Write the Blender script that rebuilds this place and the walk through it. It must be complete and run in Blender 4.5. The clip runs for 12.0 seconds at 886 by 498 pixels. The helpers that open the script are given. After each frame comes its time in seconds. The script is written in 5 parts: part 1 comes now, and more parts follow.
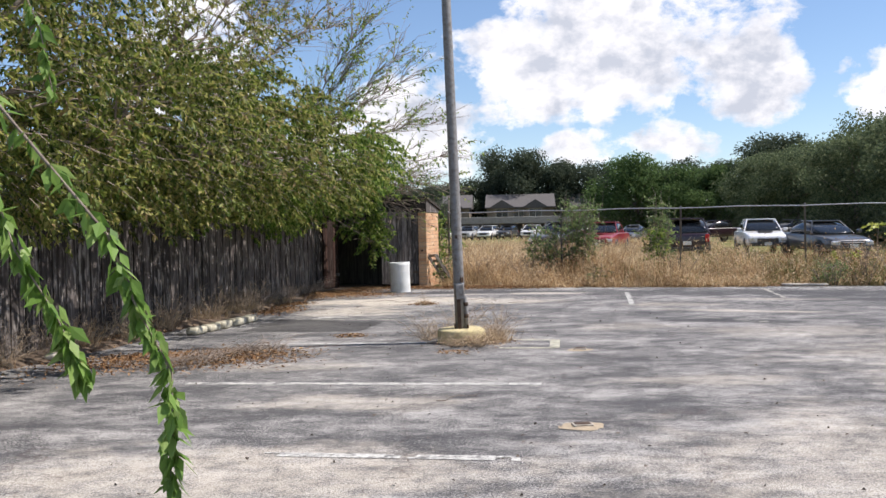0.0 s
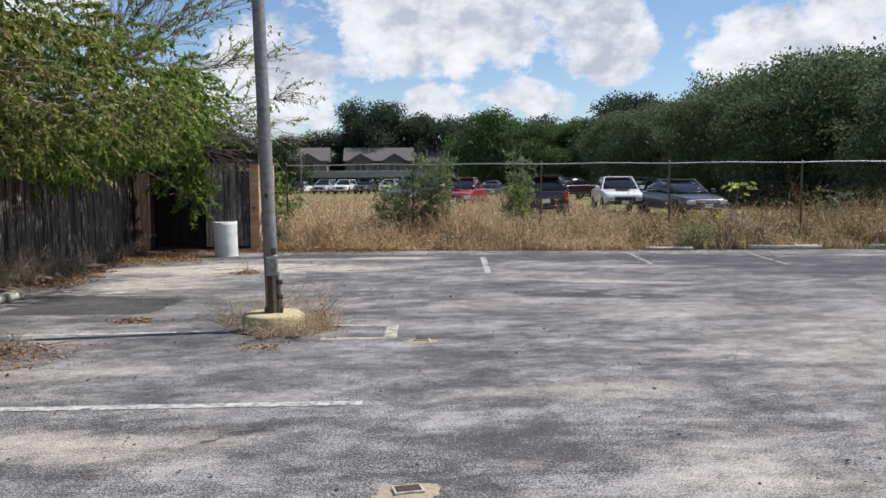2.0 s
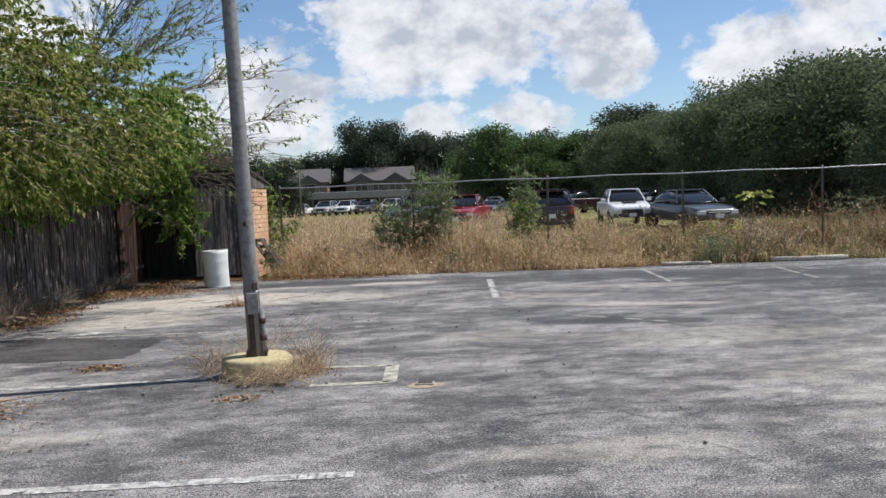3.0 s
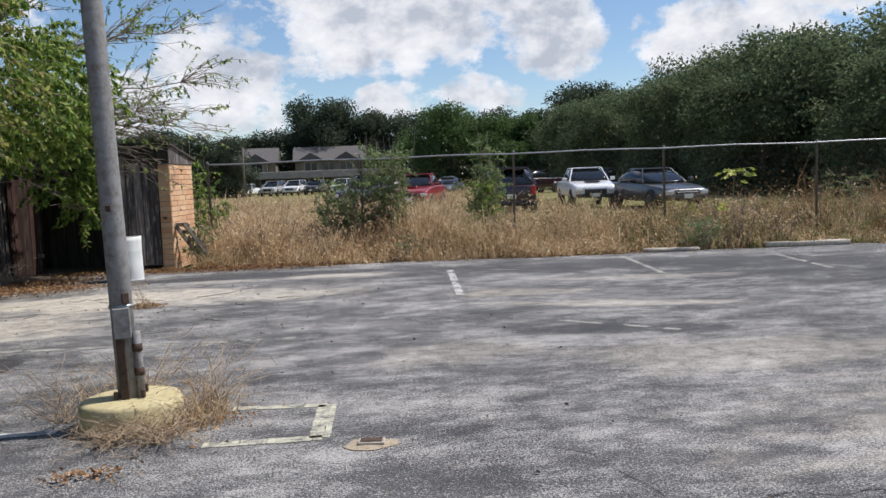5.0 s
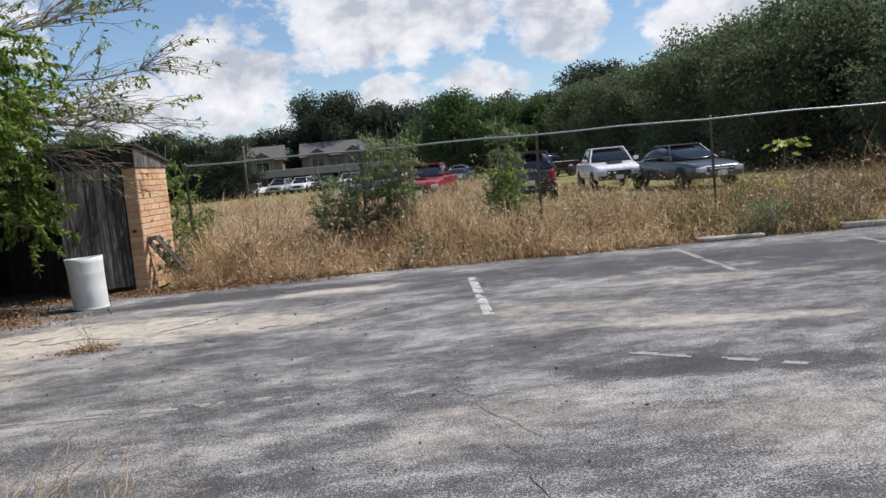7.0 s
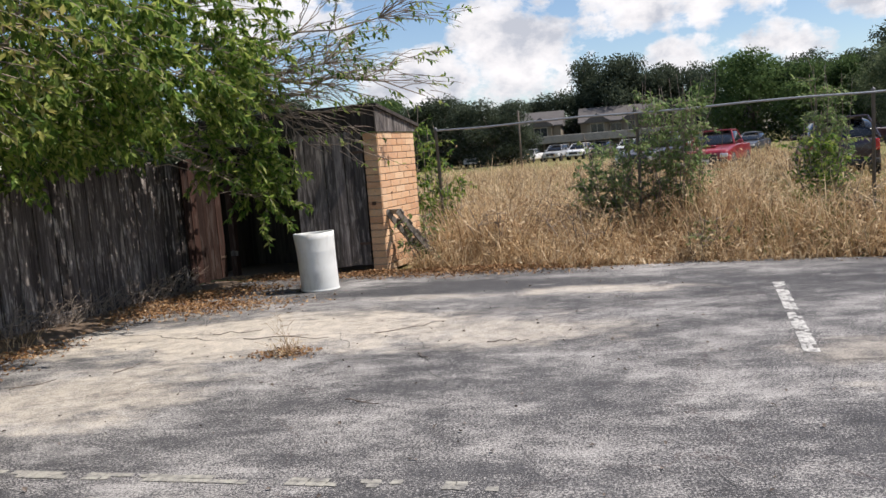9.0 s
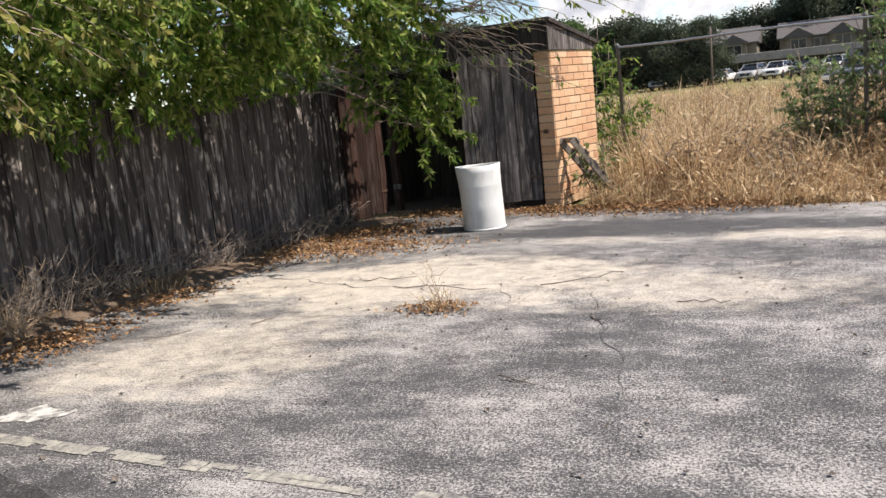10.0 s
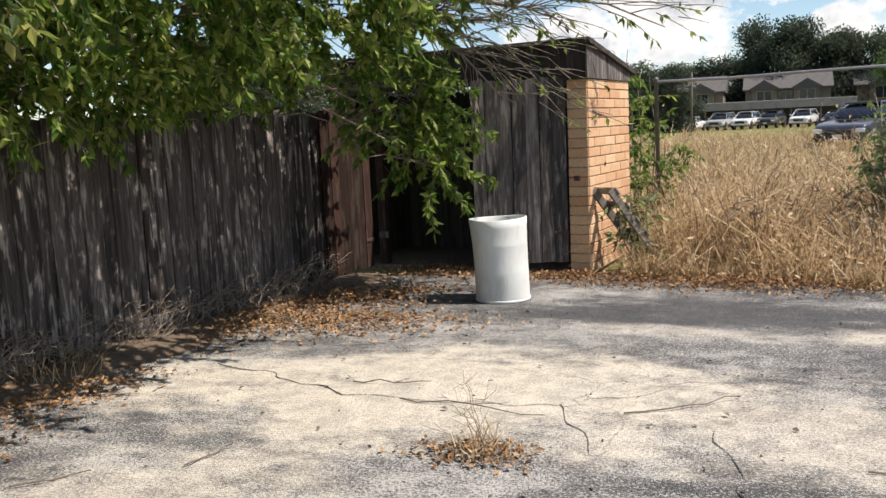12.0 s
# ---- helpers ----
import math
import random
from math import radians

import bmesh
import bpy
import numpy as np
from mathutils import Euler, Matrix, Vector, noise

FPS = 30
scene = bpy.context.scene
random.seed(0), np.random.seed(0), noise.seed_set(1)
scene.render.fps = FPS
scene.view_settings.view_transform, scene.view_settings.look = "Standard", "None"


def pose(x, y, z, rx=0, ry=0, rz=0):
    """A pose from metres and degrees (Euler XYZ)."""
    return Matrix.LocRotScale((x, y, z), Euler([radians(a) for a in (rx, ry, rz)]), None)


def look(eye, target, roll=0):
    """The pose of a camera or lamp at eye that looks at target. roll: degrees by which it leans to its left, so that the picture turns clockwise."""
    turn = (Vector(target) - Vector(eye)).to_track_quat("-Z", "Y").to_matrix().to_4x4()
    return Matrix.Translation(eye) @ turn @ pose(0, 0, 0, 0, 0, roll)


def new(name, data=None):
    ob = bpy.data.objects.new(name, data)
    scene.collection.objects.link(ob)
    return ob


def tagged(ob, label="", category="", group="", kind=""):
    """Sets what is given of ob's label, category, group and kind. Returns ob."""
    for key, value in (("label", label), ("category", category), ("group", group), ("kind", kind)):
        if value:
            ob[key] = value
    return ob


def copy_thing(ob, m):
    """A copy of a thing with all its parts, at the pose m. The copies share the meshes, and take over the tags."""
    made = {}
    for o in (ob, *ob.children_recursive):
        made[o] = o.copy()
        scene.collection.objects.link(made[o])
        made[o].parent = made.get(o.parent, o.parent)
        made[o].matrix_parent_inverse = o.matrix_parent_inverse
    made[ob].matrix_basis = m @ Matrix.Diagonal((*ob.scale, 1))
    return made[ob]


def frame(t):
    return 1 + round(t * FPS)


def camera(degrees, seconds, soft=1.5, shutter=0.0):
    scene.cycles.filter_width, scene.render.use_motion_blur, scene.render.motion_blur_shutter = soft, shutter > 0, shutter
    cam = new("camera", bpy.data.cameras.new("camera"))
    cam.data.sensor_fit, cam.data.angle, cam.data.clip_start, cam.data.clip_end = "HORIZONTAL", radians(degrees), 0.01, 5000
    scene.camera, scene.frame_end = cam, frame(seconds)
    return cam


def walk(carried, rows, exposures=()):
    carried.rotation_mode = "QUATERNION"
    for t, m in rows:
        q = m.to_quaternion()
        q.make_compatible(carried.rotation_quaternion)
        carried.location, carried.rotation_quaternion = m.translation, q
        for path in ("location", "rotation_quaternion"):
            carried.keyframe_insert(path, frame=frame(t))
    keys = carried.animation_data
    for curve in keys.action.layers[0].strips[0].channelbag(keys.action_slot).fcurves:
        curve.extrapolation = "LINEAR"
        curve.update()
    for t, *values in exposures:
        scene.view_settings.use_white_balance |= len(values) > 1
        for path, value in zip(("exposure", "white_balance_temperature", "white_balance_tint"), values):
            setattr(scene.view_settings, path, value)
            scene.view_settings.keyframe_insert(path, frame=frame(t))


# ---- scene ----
cam = camera(54.5, 12.0)
METRES, EYE, TILT, LEAN, TURN = 14.3, 1.585, -3.33, -1.235, 0.0
ROWS = [
    (0.0, 0.0, 0.0, 0.0, 0.08, 1.87, 2.33),
    (0.5, 0.0077, 0.0485, 0.0038, -4.88, -0.34, 0.48),
    (1.0, 0.0175, 0.089, 0.0057, -7.92, -0.23, 0.29),
    (1.5, 0.0307, 0.1293, 0.0086, -11.68, -1.6, -2.91),
    (2.0, 0.0393, 0.1687, 0.0107, -9.18, -1.54, 2.09),
    (2.5, 0.047, 0.2069, 0.0136, -5.0, -0.6, 2.94),
    (3.0, 0.0522, 0.2425, 0.0162, -8.96, -0.37, 3.9),
    (5.0, 0.0778, 0.4072, 0.0216, -12.15, -1.9, 4.06),
    (5.5, 0.0871, 0.4475, 0.0227, -13.45, -2.11, 5.77),
    (6.0, 0.0979, 0.489, 0.0263, -10.64, -1.13, 8.15),
    (6.5, 0.1031, 0.531, 0.0283, -11.78, -2.22, 7.41),
    (8.5, 0.1311, 0.6964, 0.0394, -2.29, -2.17, 3.79),
    (9.0, 0.1334, 0.7381, 0.0403, 7.04, -2.79, 5.39),
    (9.5, 0.1308, 0.7801, 0.0411, 13.6, -5.14, 5.47),
    (10.0, 0.1243, 0.8189, 0.0421, 18.98, -6.46, 5.95),
    (10.5, 0.1108, 0.8563, 0.0442, 24.87, -6.38, 6.49),
    (11.0, 0.0916, 0.8882, 0.0478, 22.38, -5.03, 6.86),
    (11.5, 0.0713, 0.9248, 0.0508, 19.37, -4.3, 4.74),
    (12.0, 0.0426, 0.9587, 0.0535, 16.3, -4.55, 2.86),
]
walk(cam, [(t, pose(0, 0, EYE, TILT, LEAN, TURN) @ pose(METRES * x, METRES * y, METRES * z, 90 + pitch, roll, yaw)) for t, x, y, z, yaw, pitch, roll in ROWS],
     [(0.0, 0.4, 6450, 15), (0.5, 0.12, 6350, 15), (1.0, 0.12, 6300, 15), (3.0, 0.07, 6250, 12), (6.5, 0.06, 6300, 13), (8.5, 0.12, 6450, 14), (10.2, 0.5, 6800, 15), (11.2, 0.5, 6800, 14), (12.0, 0.42, 6850, 12)])

# ---- light ----
SUN_EL, SUN_AZ = 55.0, 87.0
world = bpy.data.worlds.new("sky")
scene.world = world
world.use_nodes = True
wn, wl = world.node_tree.nodes, world.node_tree.links
wn.clear()
w_out = wn.new("ShaderNodeOutputWorld")
w_bg = wn.new("ShaderNodeBackground")
w_sky = wn.new("ShaderNodeTexSky")
w_sky.sky_type = "NISHITA"
w_sky.sun_disc = False
w_sky.sun_elevation, w_sky.sun_rotation = radians(SUN_EL), radians(SUN_AZ)
w_sky.air_density, w_sky.dust_density, w_sky.ozone_density = 1.0, 0.1, 4.0
w_bg.inputs["Strength"].default_value = 0.11


def wmath(op, a, b=None, clamp=False):
    n = wn.new("ShaderNodeMath")
    n.operation, n.use_clamp = op, clamp
    for i, v in enumerate((a, b)):
        if v is None:
            continue
        if isinstance(v, (int, float)):
            n.inputs[i].default_value = v
        else:
            wl.new(v, n.inputs[i])
    return n.outputs[0]


w_tc = wn.new("ShaderNodeTexCoord")
w_com = wn.new("ShaderNodeMapping")
w_com.inputs["Scale"].default_value = (1.0, 1.0, 1.45)
w_com.inputs["Location"].default_value = (2.9, 0.4, 1.6)
wl.new(w_tc.outputs["Generated"], w_com.inputs[0])
w_xyz = wn.new("ShaderNodeSeparateXYZ")
wl.new(w_tc.outputs["Generated"], w_xyz.inputs[0])


def wnoise(scale, detail, rough, dist=0.0):
    n = wn.new("ShaderNodeTexNoise")
    n.inputs["Scale"].default_value, n.inputs["Detail"].default_value = scale, detail
    n.inputs["Roughness"].default_value, n.inputs["Distortion"].default_value = rough, dist
    wl.new(w_com.outputs[0], n.inputs["Vector"])
    return n.outputs["Fac"]


def wramp(fac, stops):
    n = wn.new("ShaderNodeValToRGB")
    n.color_ramp.elements.remove(n.color_ramp.elements[1])
    for i, (p, c) in enumerate(stops):
        e = n.color_ramp.elements[0] if i == 0 else n.color_ramp.elements.new(p)
        e.position, e.color = p, (*c, 1)
    wl.new(fac, n.inputs[0])
    return n.outputs["Color"]


def wmix(fac, a, b):
    n = wn.new("ShaderNodeMix")
    n.data_type = "RGBA"
    wl.new(fac, n.inputs["Factor"])
    wl.new(a, n.inputs["A"])
    wl.new(b, n.inputs["B"])
    return n.outputs["Result"]


# heaps of cumulus: azimuth and height of each in degrees and its half width and half height
CUMULUS = ((12.0, 11.5, 9.5, 5.0), (19.0, 9.0, 4.5, 3.2), (6.0, 9.0, 4.0, 2.6), (9.3, 5.0, 3.0, 1.3), (15.2, 5.2, 3.2, 1.5), (-1.5, 6.5, 4.2, 3.6), (-8.0, 5.0, 4.0, 2.2), (30.0, 8.0, 6.0, 2.6), (38.0, 12.0, 8.0, 3.5), (-16.0, 11.0, 7.0, 4.0),
           (60.0, 14.0, 14.0, 6.0), (95.0, 20.0, 16.0, 9.0), (140.0, 16.0, 18.0, 7.0), (-60.0, 15.0, 16.0, 7.0), (-110.0, 22.0, 18.0, 9.0), (-155.0, 14.0, 16.0, 6.0), (10.0, 34.0, 22.0, 9.0), (-70.0, 42.0, 26.0, 10.0), (120.0, 50.0, 30.0, 9.0))
w_az = wmath("MULTIPLY", wmath("ARCTAN2", w_xyz.outputs[0], w_xyz.outputs[1]), 57.3)
w_el = wmath("MULTIPLY", wmath("ARCSINE", w_xyz.outputs[2]), 57.3)
heap = None
for c_az, c_el, c_w, c_h in CUMULUS:
    da = wmath("DIVIDE", wmath("SUBTRACT", w_az, c_az), c_w)
    de = wmath("DIVIDE", wmath("SUBTRACT", w_el, c_el), c_h)
    one = wmath("SUBTRACT", 1.0, wmath("ADD", wmath("MULTIPLY", da, da), wmath("MULTIPLY", de, de)))
    one = wmath("MAXIMUM", one, -0.6)
    heap = one if heap is None else wmath("MAXIMUM", heap, one)
billow = wnoise(15.0, 11.0, 0.62, 0.1)
broad = wnoise(6.0, 4.0, 0.5)
puff = wmath("ADD", wmath("MULTIPLY", heap, 0.16), wmath("ADD", wmath("MULTIPLY", billow, 0.62), wmath("MULTIPLY", broad, 0.38)))
cloud_mask = wramp(puff, [(0.49, (0, 0, 0)), (0.52, (0.4, 0.4, 0.4)), (0.555, (0.85, 0.85, 0.85)), (0.6, (1, 1, 1))])
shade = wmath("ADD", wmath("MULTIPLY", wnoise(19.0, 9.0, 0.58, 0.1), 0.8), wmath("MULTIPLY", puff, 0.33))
cloud_tone = wramp(shade, [(0.48, (8.2, 8.2, 8.2)), (0.6, (6.8, 6.9, 7.05)), (0.72, (4.4, 4.75, 5.3))])
wl.new(wmix(cloud_mask, w_sky.outputs[0], cloud_tone), w_bg.inputs["Color"])
wl.new(w_bg.outputs[0], w_out.inputs[0])

sun_data = bpy.data.lights.new("sun", "SUN")
sun_data.energy, sun_data.angle, sun_data.color = 5.0, radians(0.55), (1.0, 0.95, 0.87)
sun = new("sun", sun_data)
S = Vector((math.cos(radians(SUN_EL)) * math.sin(radians(SUN_AZ)), math.cos(radians(SUN_EL)) * math.cos(radians(SUN_AZ)), math.sin(radians(SUN_EL))))
sun.matrix_world = look(tuple(S * 60), (0, 0, 0))


# ---- materials ----
class Nodes:
    """A short way to write node materials."""

    def __init__(self, name, rough=0.8, metal=0.0, spec=0.5):
        self.mat = bpy.data.materials.new(name)
        self.mat.use_nodes = True
        self.t = self.mat.node_tree
        self.b = self.t.nodes["Principled BSDF"]
        self.b.inputs["Roughness"].default_value = rough
        self.b.inputs["Metallic"].default_value = metal
        self.b.inputs["Specular IOR Level"].default_value = spec

    def put(self, socket, v):
        if isinstance(v, (int, float)):
            socket.default_value = v
        elif isinstance(v, tuple):
            socket.default_value = (*v, 1) if len(v) == 3 and socket.type == "RGBA" else v
        else:
            self.t.links.new(v, socket)

    def coord(self, scale=(1, 1, 1), turn=0.0, where="Object"):
        tc = self.t.nodes.new("ShaderNodeTexCoord")
        m = self.t.nodes.new("ShaderNodeMapping")
        m.inputs["Scale"].default_value = scale
        m.inputs["Rotation"].default_value = (0, 0, radians(turn))
        self.t.links.new(tc.outputs[where], m.inputs[0])
        return m.outputs[0]

    def world(self, scale=(1, 1, 1), turn=0.0):
        g = self.t.nodes.new("ShaderNodeNewGeometry")
        m = self.t.nodes.new("ShaderNodeMapping")
        m.inputs["Scale"].default_value = scale
        m.inputs["Rotation"].default_value = (0, 0, radians(turn))
        self.t.links.new(g.outputs["Position"], m.inputs[0])
        return m.outputs[0]

    def noise(self, vec, scale, detail=4.0, rough=0.55, dist=0.0):
        n = self.t.nodes.new("ShaderNodeTexNoise")
        self.t.links.new(vec, n.inputs["Vector"])
        for k, v in (("Scale", scale), ("Detail", detail), ("Roughness", rough), ("Distortion", dist)):
            n.inputs[k].default_value = v
        return n.outputs["Fac"]

    def voronoi(self, vec, scale):
        n = self.t.nodes.new("ShaderNodeTexVoronoi")
        self.t.links.new(vec, n.inputs["Vector"])
        n.inputs["Scale"].default_value = scale
        return n

    def ramp(self, fac, stops):
        n = self.t.nodes.new("ShaderNodeValToRGB")
        n.color_ramp.elements.remove(n.color_ramp.elements[1])
        for i, (p, c) in enumerate(stops):
            c = (c, c, c) if isinstance(c, (int, float)) else c
            e = n.color_ramp.elements[0] if i == 0 else n.color_ramp.elements.new(p)
            e.position, e.color = p, (*c, 1)
        self.t.links.new(fac, n.inputs[0])
        return n.outputs["Color"]

    def mix(self, fac, a, b, how="MIX"):
        n = self.t.nodes.new("ShaderNodeMix")
        n.data_type, n.blend_type = "RGBA", how
        self.put(n.inputs["Factor"], fac)
        self.put(n.inputs["A"], a)
        self.put(n.inputs["B"], b)
        return n.outputs["Result"]

    def math(self, op, a, b, clamp=False):
        n = self.t.nodes.new("ShaderNodeMath")
        n.operation, n.use_clamp = op, clamp
        self.put(n.inputs[0], a)
        self.put(n.inputs[1], b)
        return n.outputs[0]

    def island(self):
        return self.t.nodes.new("ShaderNodeNewGeometry").outputs["Random Per Island"]

    def each(self):
        return self.t.nodes.new("ShaderNodeObjectInfo").outputs["Random"]

    def bump(self, height, strength=0.4, distance=0.01):
        n = self.t.nodes.new("ShaderNodeBump")
        n.inputs["Strength"].default_value, n.inputs["Distance"].default_value = strength, distance
        self.t.links.new(height, n.inputs["Height"])
        self.t.links.new(n.outputs[0], self.b.inputs["Normal"])

    def done(self, color):
        self.put(self.b.inputs["Base Color"], color)
        return self.mat


def leaf_material(name, stops, glow=0.35, rough=0.5):
    n = Nodes(name, rough, spec=0.3 if rough < 0.8 else 0.08)
    patch = n.noise(n.world(), 0.9, 2)
    fac = n.math("ADD", n.math("MULTIPLY", n.island(), 0.7), n.math("MULTIPLY", patch, 0.3))
    col = n.ramp(fac, stops)
    n.done(col)
    tr = n.t.nodes.new("ShaderNodeBsdfTranslucent")
    n.t.links.new(col, tr.inputs[0])
    mx = n.t.nodes.new("ShaderNodeMixShader")
    mx.inputs[0].default_value = glow
    n.t.links.new(n.b.outputs[0], mx.inputs[1])
    n.t.links.new(tr.outputs[0], mx.inputs[2])
    n.t.links.new(mx.outputs[0], n.t.nodes["Material Output"].inputs[0])
    return n.mat


# pale sand washed over the lot: centre, half lengths, turn and strength of each spread
SAND = ((-0.9, 18.5, 2.5, 1.15, 0, 0.95), (-1.7, 16.5, 1.15, 1.0, 20, 0.72), (1.35, 18.1, 1.5, 0.75, -8, 0.72), (2.5, 19.95, 1.1, 0.3, -10, 0.8), (0.5, 20.1, 0.9, 0.22, -6, 0.5), (5.4, 15.2, 1.9, 0.28, -24, 0.6), (4.3, 16.7, 1.1, 0.45, -12, 0.5),
        (6.6, 17.4, 1.6, 0.3, -15, 0.45), (5.2, 12.3, 1.8, 0.8, -10, 0.35), (2.7, 13.2, 1.0, 0.6, 10, 0.3), (7.5, 9.5, 4.0, 2.6, 0, 0.4), (4.0, 5.0, 3.4, 2.6, 0, 0.5), (-1.4, 5.6, 2.2, 0.8, -4, 0.6), (-0.8, 7.8, 1.3, 0.4, -5, 0.5), (-1.8, 9.9, 1.2, 0.35, 0, 0.4), (2.7, 8.6, 1.0, 0.35, 0, 0.4))
# darker sealed strips that have kept their binder
SEALED = ((0.9, 20.75, 2.4, 0.55, -8), (7.0, 19.0, 4.5, 0.9, -12), (11.0, 16.5, 5.0, 2.2, -15), (4.6, 13.7, 1.4, 0.35, -20))


def asphalt_material(name, dark=(0.048, 0.048, 0.051), mid=(0.096, 0.095, 0.097), bleach=1.0):
    n = Nodes(name, 0.9, spec=0.25)
    p = n.world()
    agg = n.voronoi(p, 120.0)
    fine = n.noise(p, 85.0, 5, 0.8)

    def spread(cx, cy, ax, ay, turn, ragged):
        off = n.t.nodes.new("ShaderNodeVectorMath")
        off.operation = "SUBTRACT"
        off.inputs[1].default_value = (cx, cy, 0)
        n.t.links.new(p, off.inputs[0])
        mp = n.t.nodes.new("ShaderNodeMapping")
        mp.vector_type = "TEXTURE"
        mp.inputs["Rotation"].default_value = (0, 0, radians(turn))
        mp.inputs["Scale"].default_value = (ax, ay, 1)
        n.t.links.new(off.outputs[0], mp.inputs[0])
        ln = n.t.nodes.new("ShaderNodeVectorMath")
        ln.operation = "LENGTH"
        n.t.links.new(mp.outputs[0], ln.inputs[0])
        return n.math("ADD", ln.outputs["Value"], ragged)

    rag = n.math("MULTIPLY", n.math("SUBTRACT", n.noise(n.world((0.7, 1.2, 1.0), 8.0), 1.7, 12, 0.72), 0.5), 2.6)
    stone = n.ramp(agg.outputs["Color"], [(0.0, 0.5), (0.6, 0.95), (1.0, 1.9)])
    chips = n.ramp(n.noise(p, 58.0, 3, 0.85), [(0.35, 0.0), (0.65, 1.0)])
    base = n.mix(n.ramp(n.noise(p, 0.7, 9, 0.7, 0.1), [(0.3, 0.0), (0.7, 1.0)]), dark, mid)
    base = n.mix(1.0, base, stone, "MULTIPLY")
    # bare pale stone shows as flecks; where the binder has worn off the flecks run together in streaks
    worn = n.noise(n.world((0.65, 1.15, 1.0), 10.0), 1.0, 12, 0.74, 0.1)
    patch = n.noise(n.world((0.75, 1.1, 1.0), 8.0), 3.6, 13, 0.8, 0.1)
    f = n.math("ADD", n.math("MULTIPLY", worn, 0.85), n.math("MULTIPLY", patch, 0.7))
    f = n.math("ADD", f, n.math("MULTIPLY", fine, 1.3))
    f = n.math("ADD", f, n.math("MULTIPLY", chips, 0.3))
    f = n.math("SUBTRACT", f, 1.096)
    if bleach > 0.5:
        for cx, cy, ax, ay, turn in SEALED:
            f = n.math("SUBTRACT", f, n.math("MULTIPLY", n.ramp(spread(cx, cy, ax, ay, turn, rag), [(0.6, 0.13), (1.1, 0.0)]), 1.0))
    fleck = n.ramp(f, [(0.46, 0.0), (0.535, 0.42 * bleach), (0.62, 0.95 * bleach)])
    pale = n.mix(n.noise(p, 5.0, 5, 0.65), (0.3, 0.29, 0.278), (0.56, 0.535, 0.5))
    col = n.mix(fleck, base, pale)
    if bleach > 0.5:
        sand = n.mix(n.noise(p, 9.0, 7, 0.72), (0.46, 0.4, 0.325), (0.76, 0.695, 0.59))
        grain = n.ramp(n.math("ADD", n.math("MULTIPLY", n.noise(p, 60.0, 6, 0.8), 0.55), n.math("MULTIPLY", n.noise(p, 5.0, 8, 0.75), 0.45)), [(0.42, 0.0), (0.53, 1.0)])
        cover = None
        for cx, cy, ax, ay, turn, amt in SAND:
            m = n.ramp(spread(cx, cy, ax, ay, turn, rag), [(0.55, amt), (1.05, 0.0)])
            cover = m if cover is None else n.math("MAXIMUM", cover, m)
        dense = n.math("MULTIPLY", n.math("SUBTRACT", cover, 0.5, True), 1.25)
        sand = n.mix(n.ramp(n.math("ADD", n.math("MULTIPLY", chips, 0.4), n.math("MULTIPLY", fine, 0.6)), [(0.34, 0.5), (0.47, 0.0)]), sand, (0.22, 0.2, 0.175))
        col = n.mix(n.math("MAXIMUM", n.math("MULTIPLY", cover, grain), dense), col, sand)
        # hairline cracks
        vc = n.t.nodes.new("ShaderNodeTexVoronoi")
        vc.feature = "DISTANCE_TO_EDGE"
        vc.inputs["Scale"].default_value = 0.35
        wob = n.t.nodes.new("ShaderNodeVectorMath")
        wob.operation = "ADD"
        wn3 = n.t.nodes.new("ShaderNodeTexNoise")
        wn3.inputs["Scale"].default_value, wn3.inputs["Detail"].default_value = 1.8, 6
        n.t.links.new(p, wn3.inputs["Vector"])
        n.t.links.new(p, wob.inputs[0])
        n.t.links.new(wn3.outputs["Color"], wob.inputs[1])
        n.t.links.new(wob.outputs[0], vc.inputs["Vector"])
        crack = n.ramp(vc.outputs["Distance"], [(0.0, 1.0), (0.004, 0.0)])
        col = n.mix(n.math("MULTIPLY", crack, 0.5), col, (0.06, 0.037, 0.035))
    n.bump(n.math("ADD", agg.outputs["Distance"], n.math("MULTIPLY", fine, 0.6)), 0.55, 0.006)
    return n.done(col)


def paint_material(name, color, worn=(0.16, 0.155, 0.15)):
    n = Nodes(name, 0.8, spec=0.3)
    p = n.world()
    m = n.ramp(n.noise(p, 11.0, 8, 0.75), [(0.38, 0.0), (0.56, 1.0)])
    col = n.mix(m, worn, color)
    n.bump(n.noise(p, 140.0, 3), 0.4, 0.004)
    return n.done(n.mix(n.ramp(n.noise(p, 90.0, 3, 0.7), [(0.3, 0.35), (0.5, 0.0)]), col, (0.1, 0.1, 0.1)))


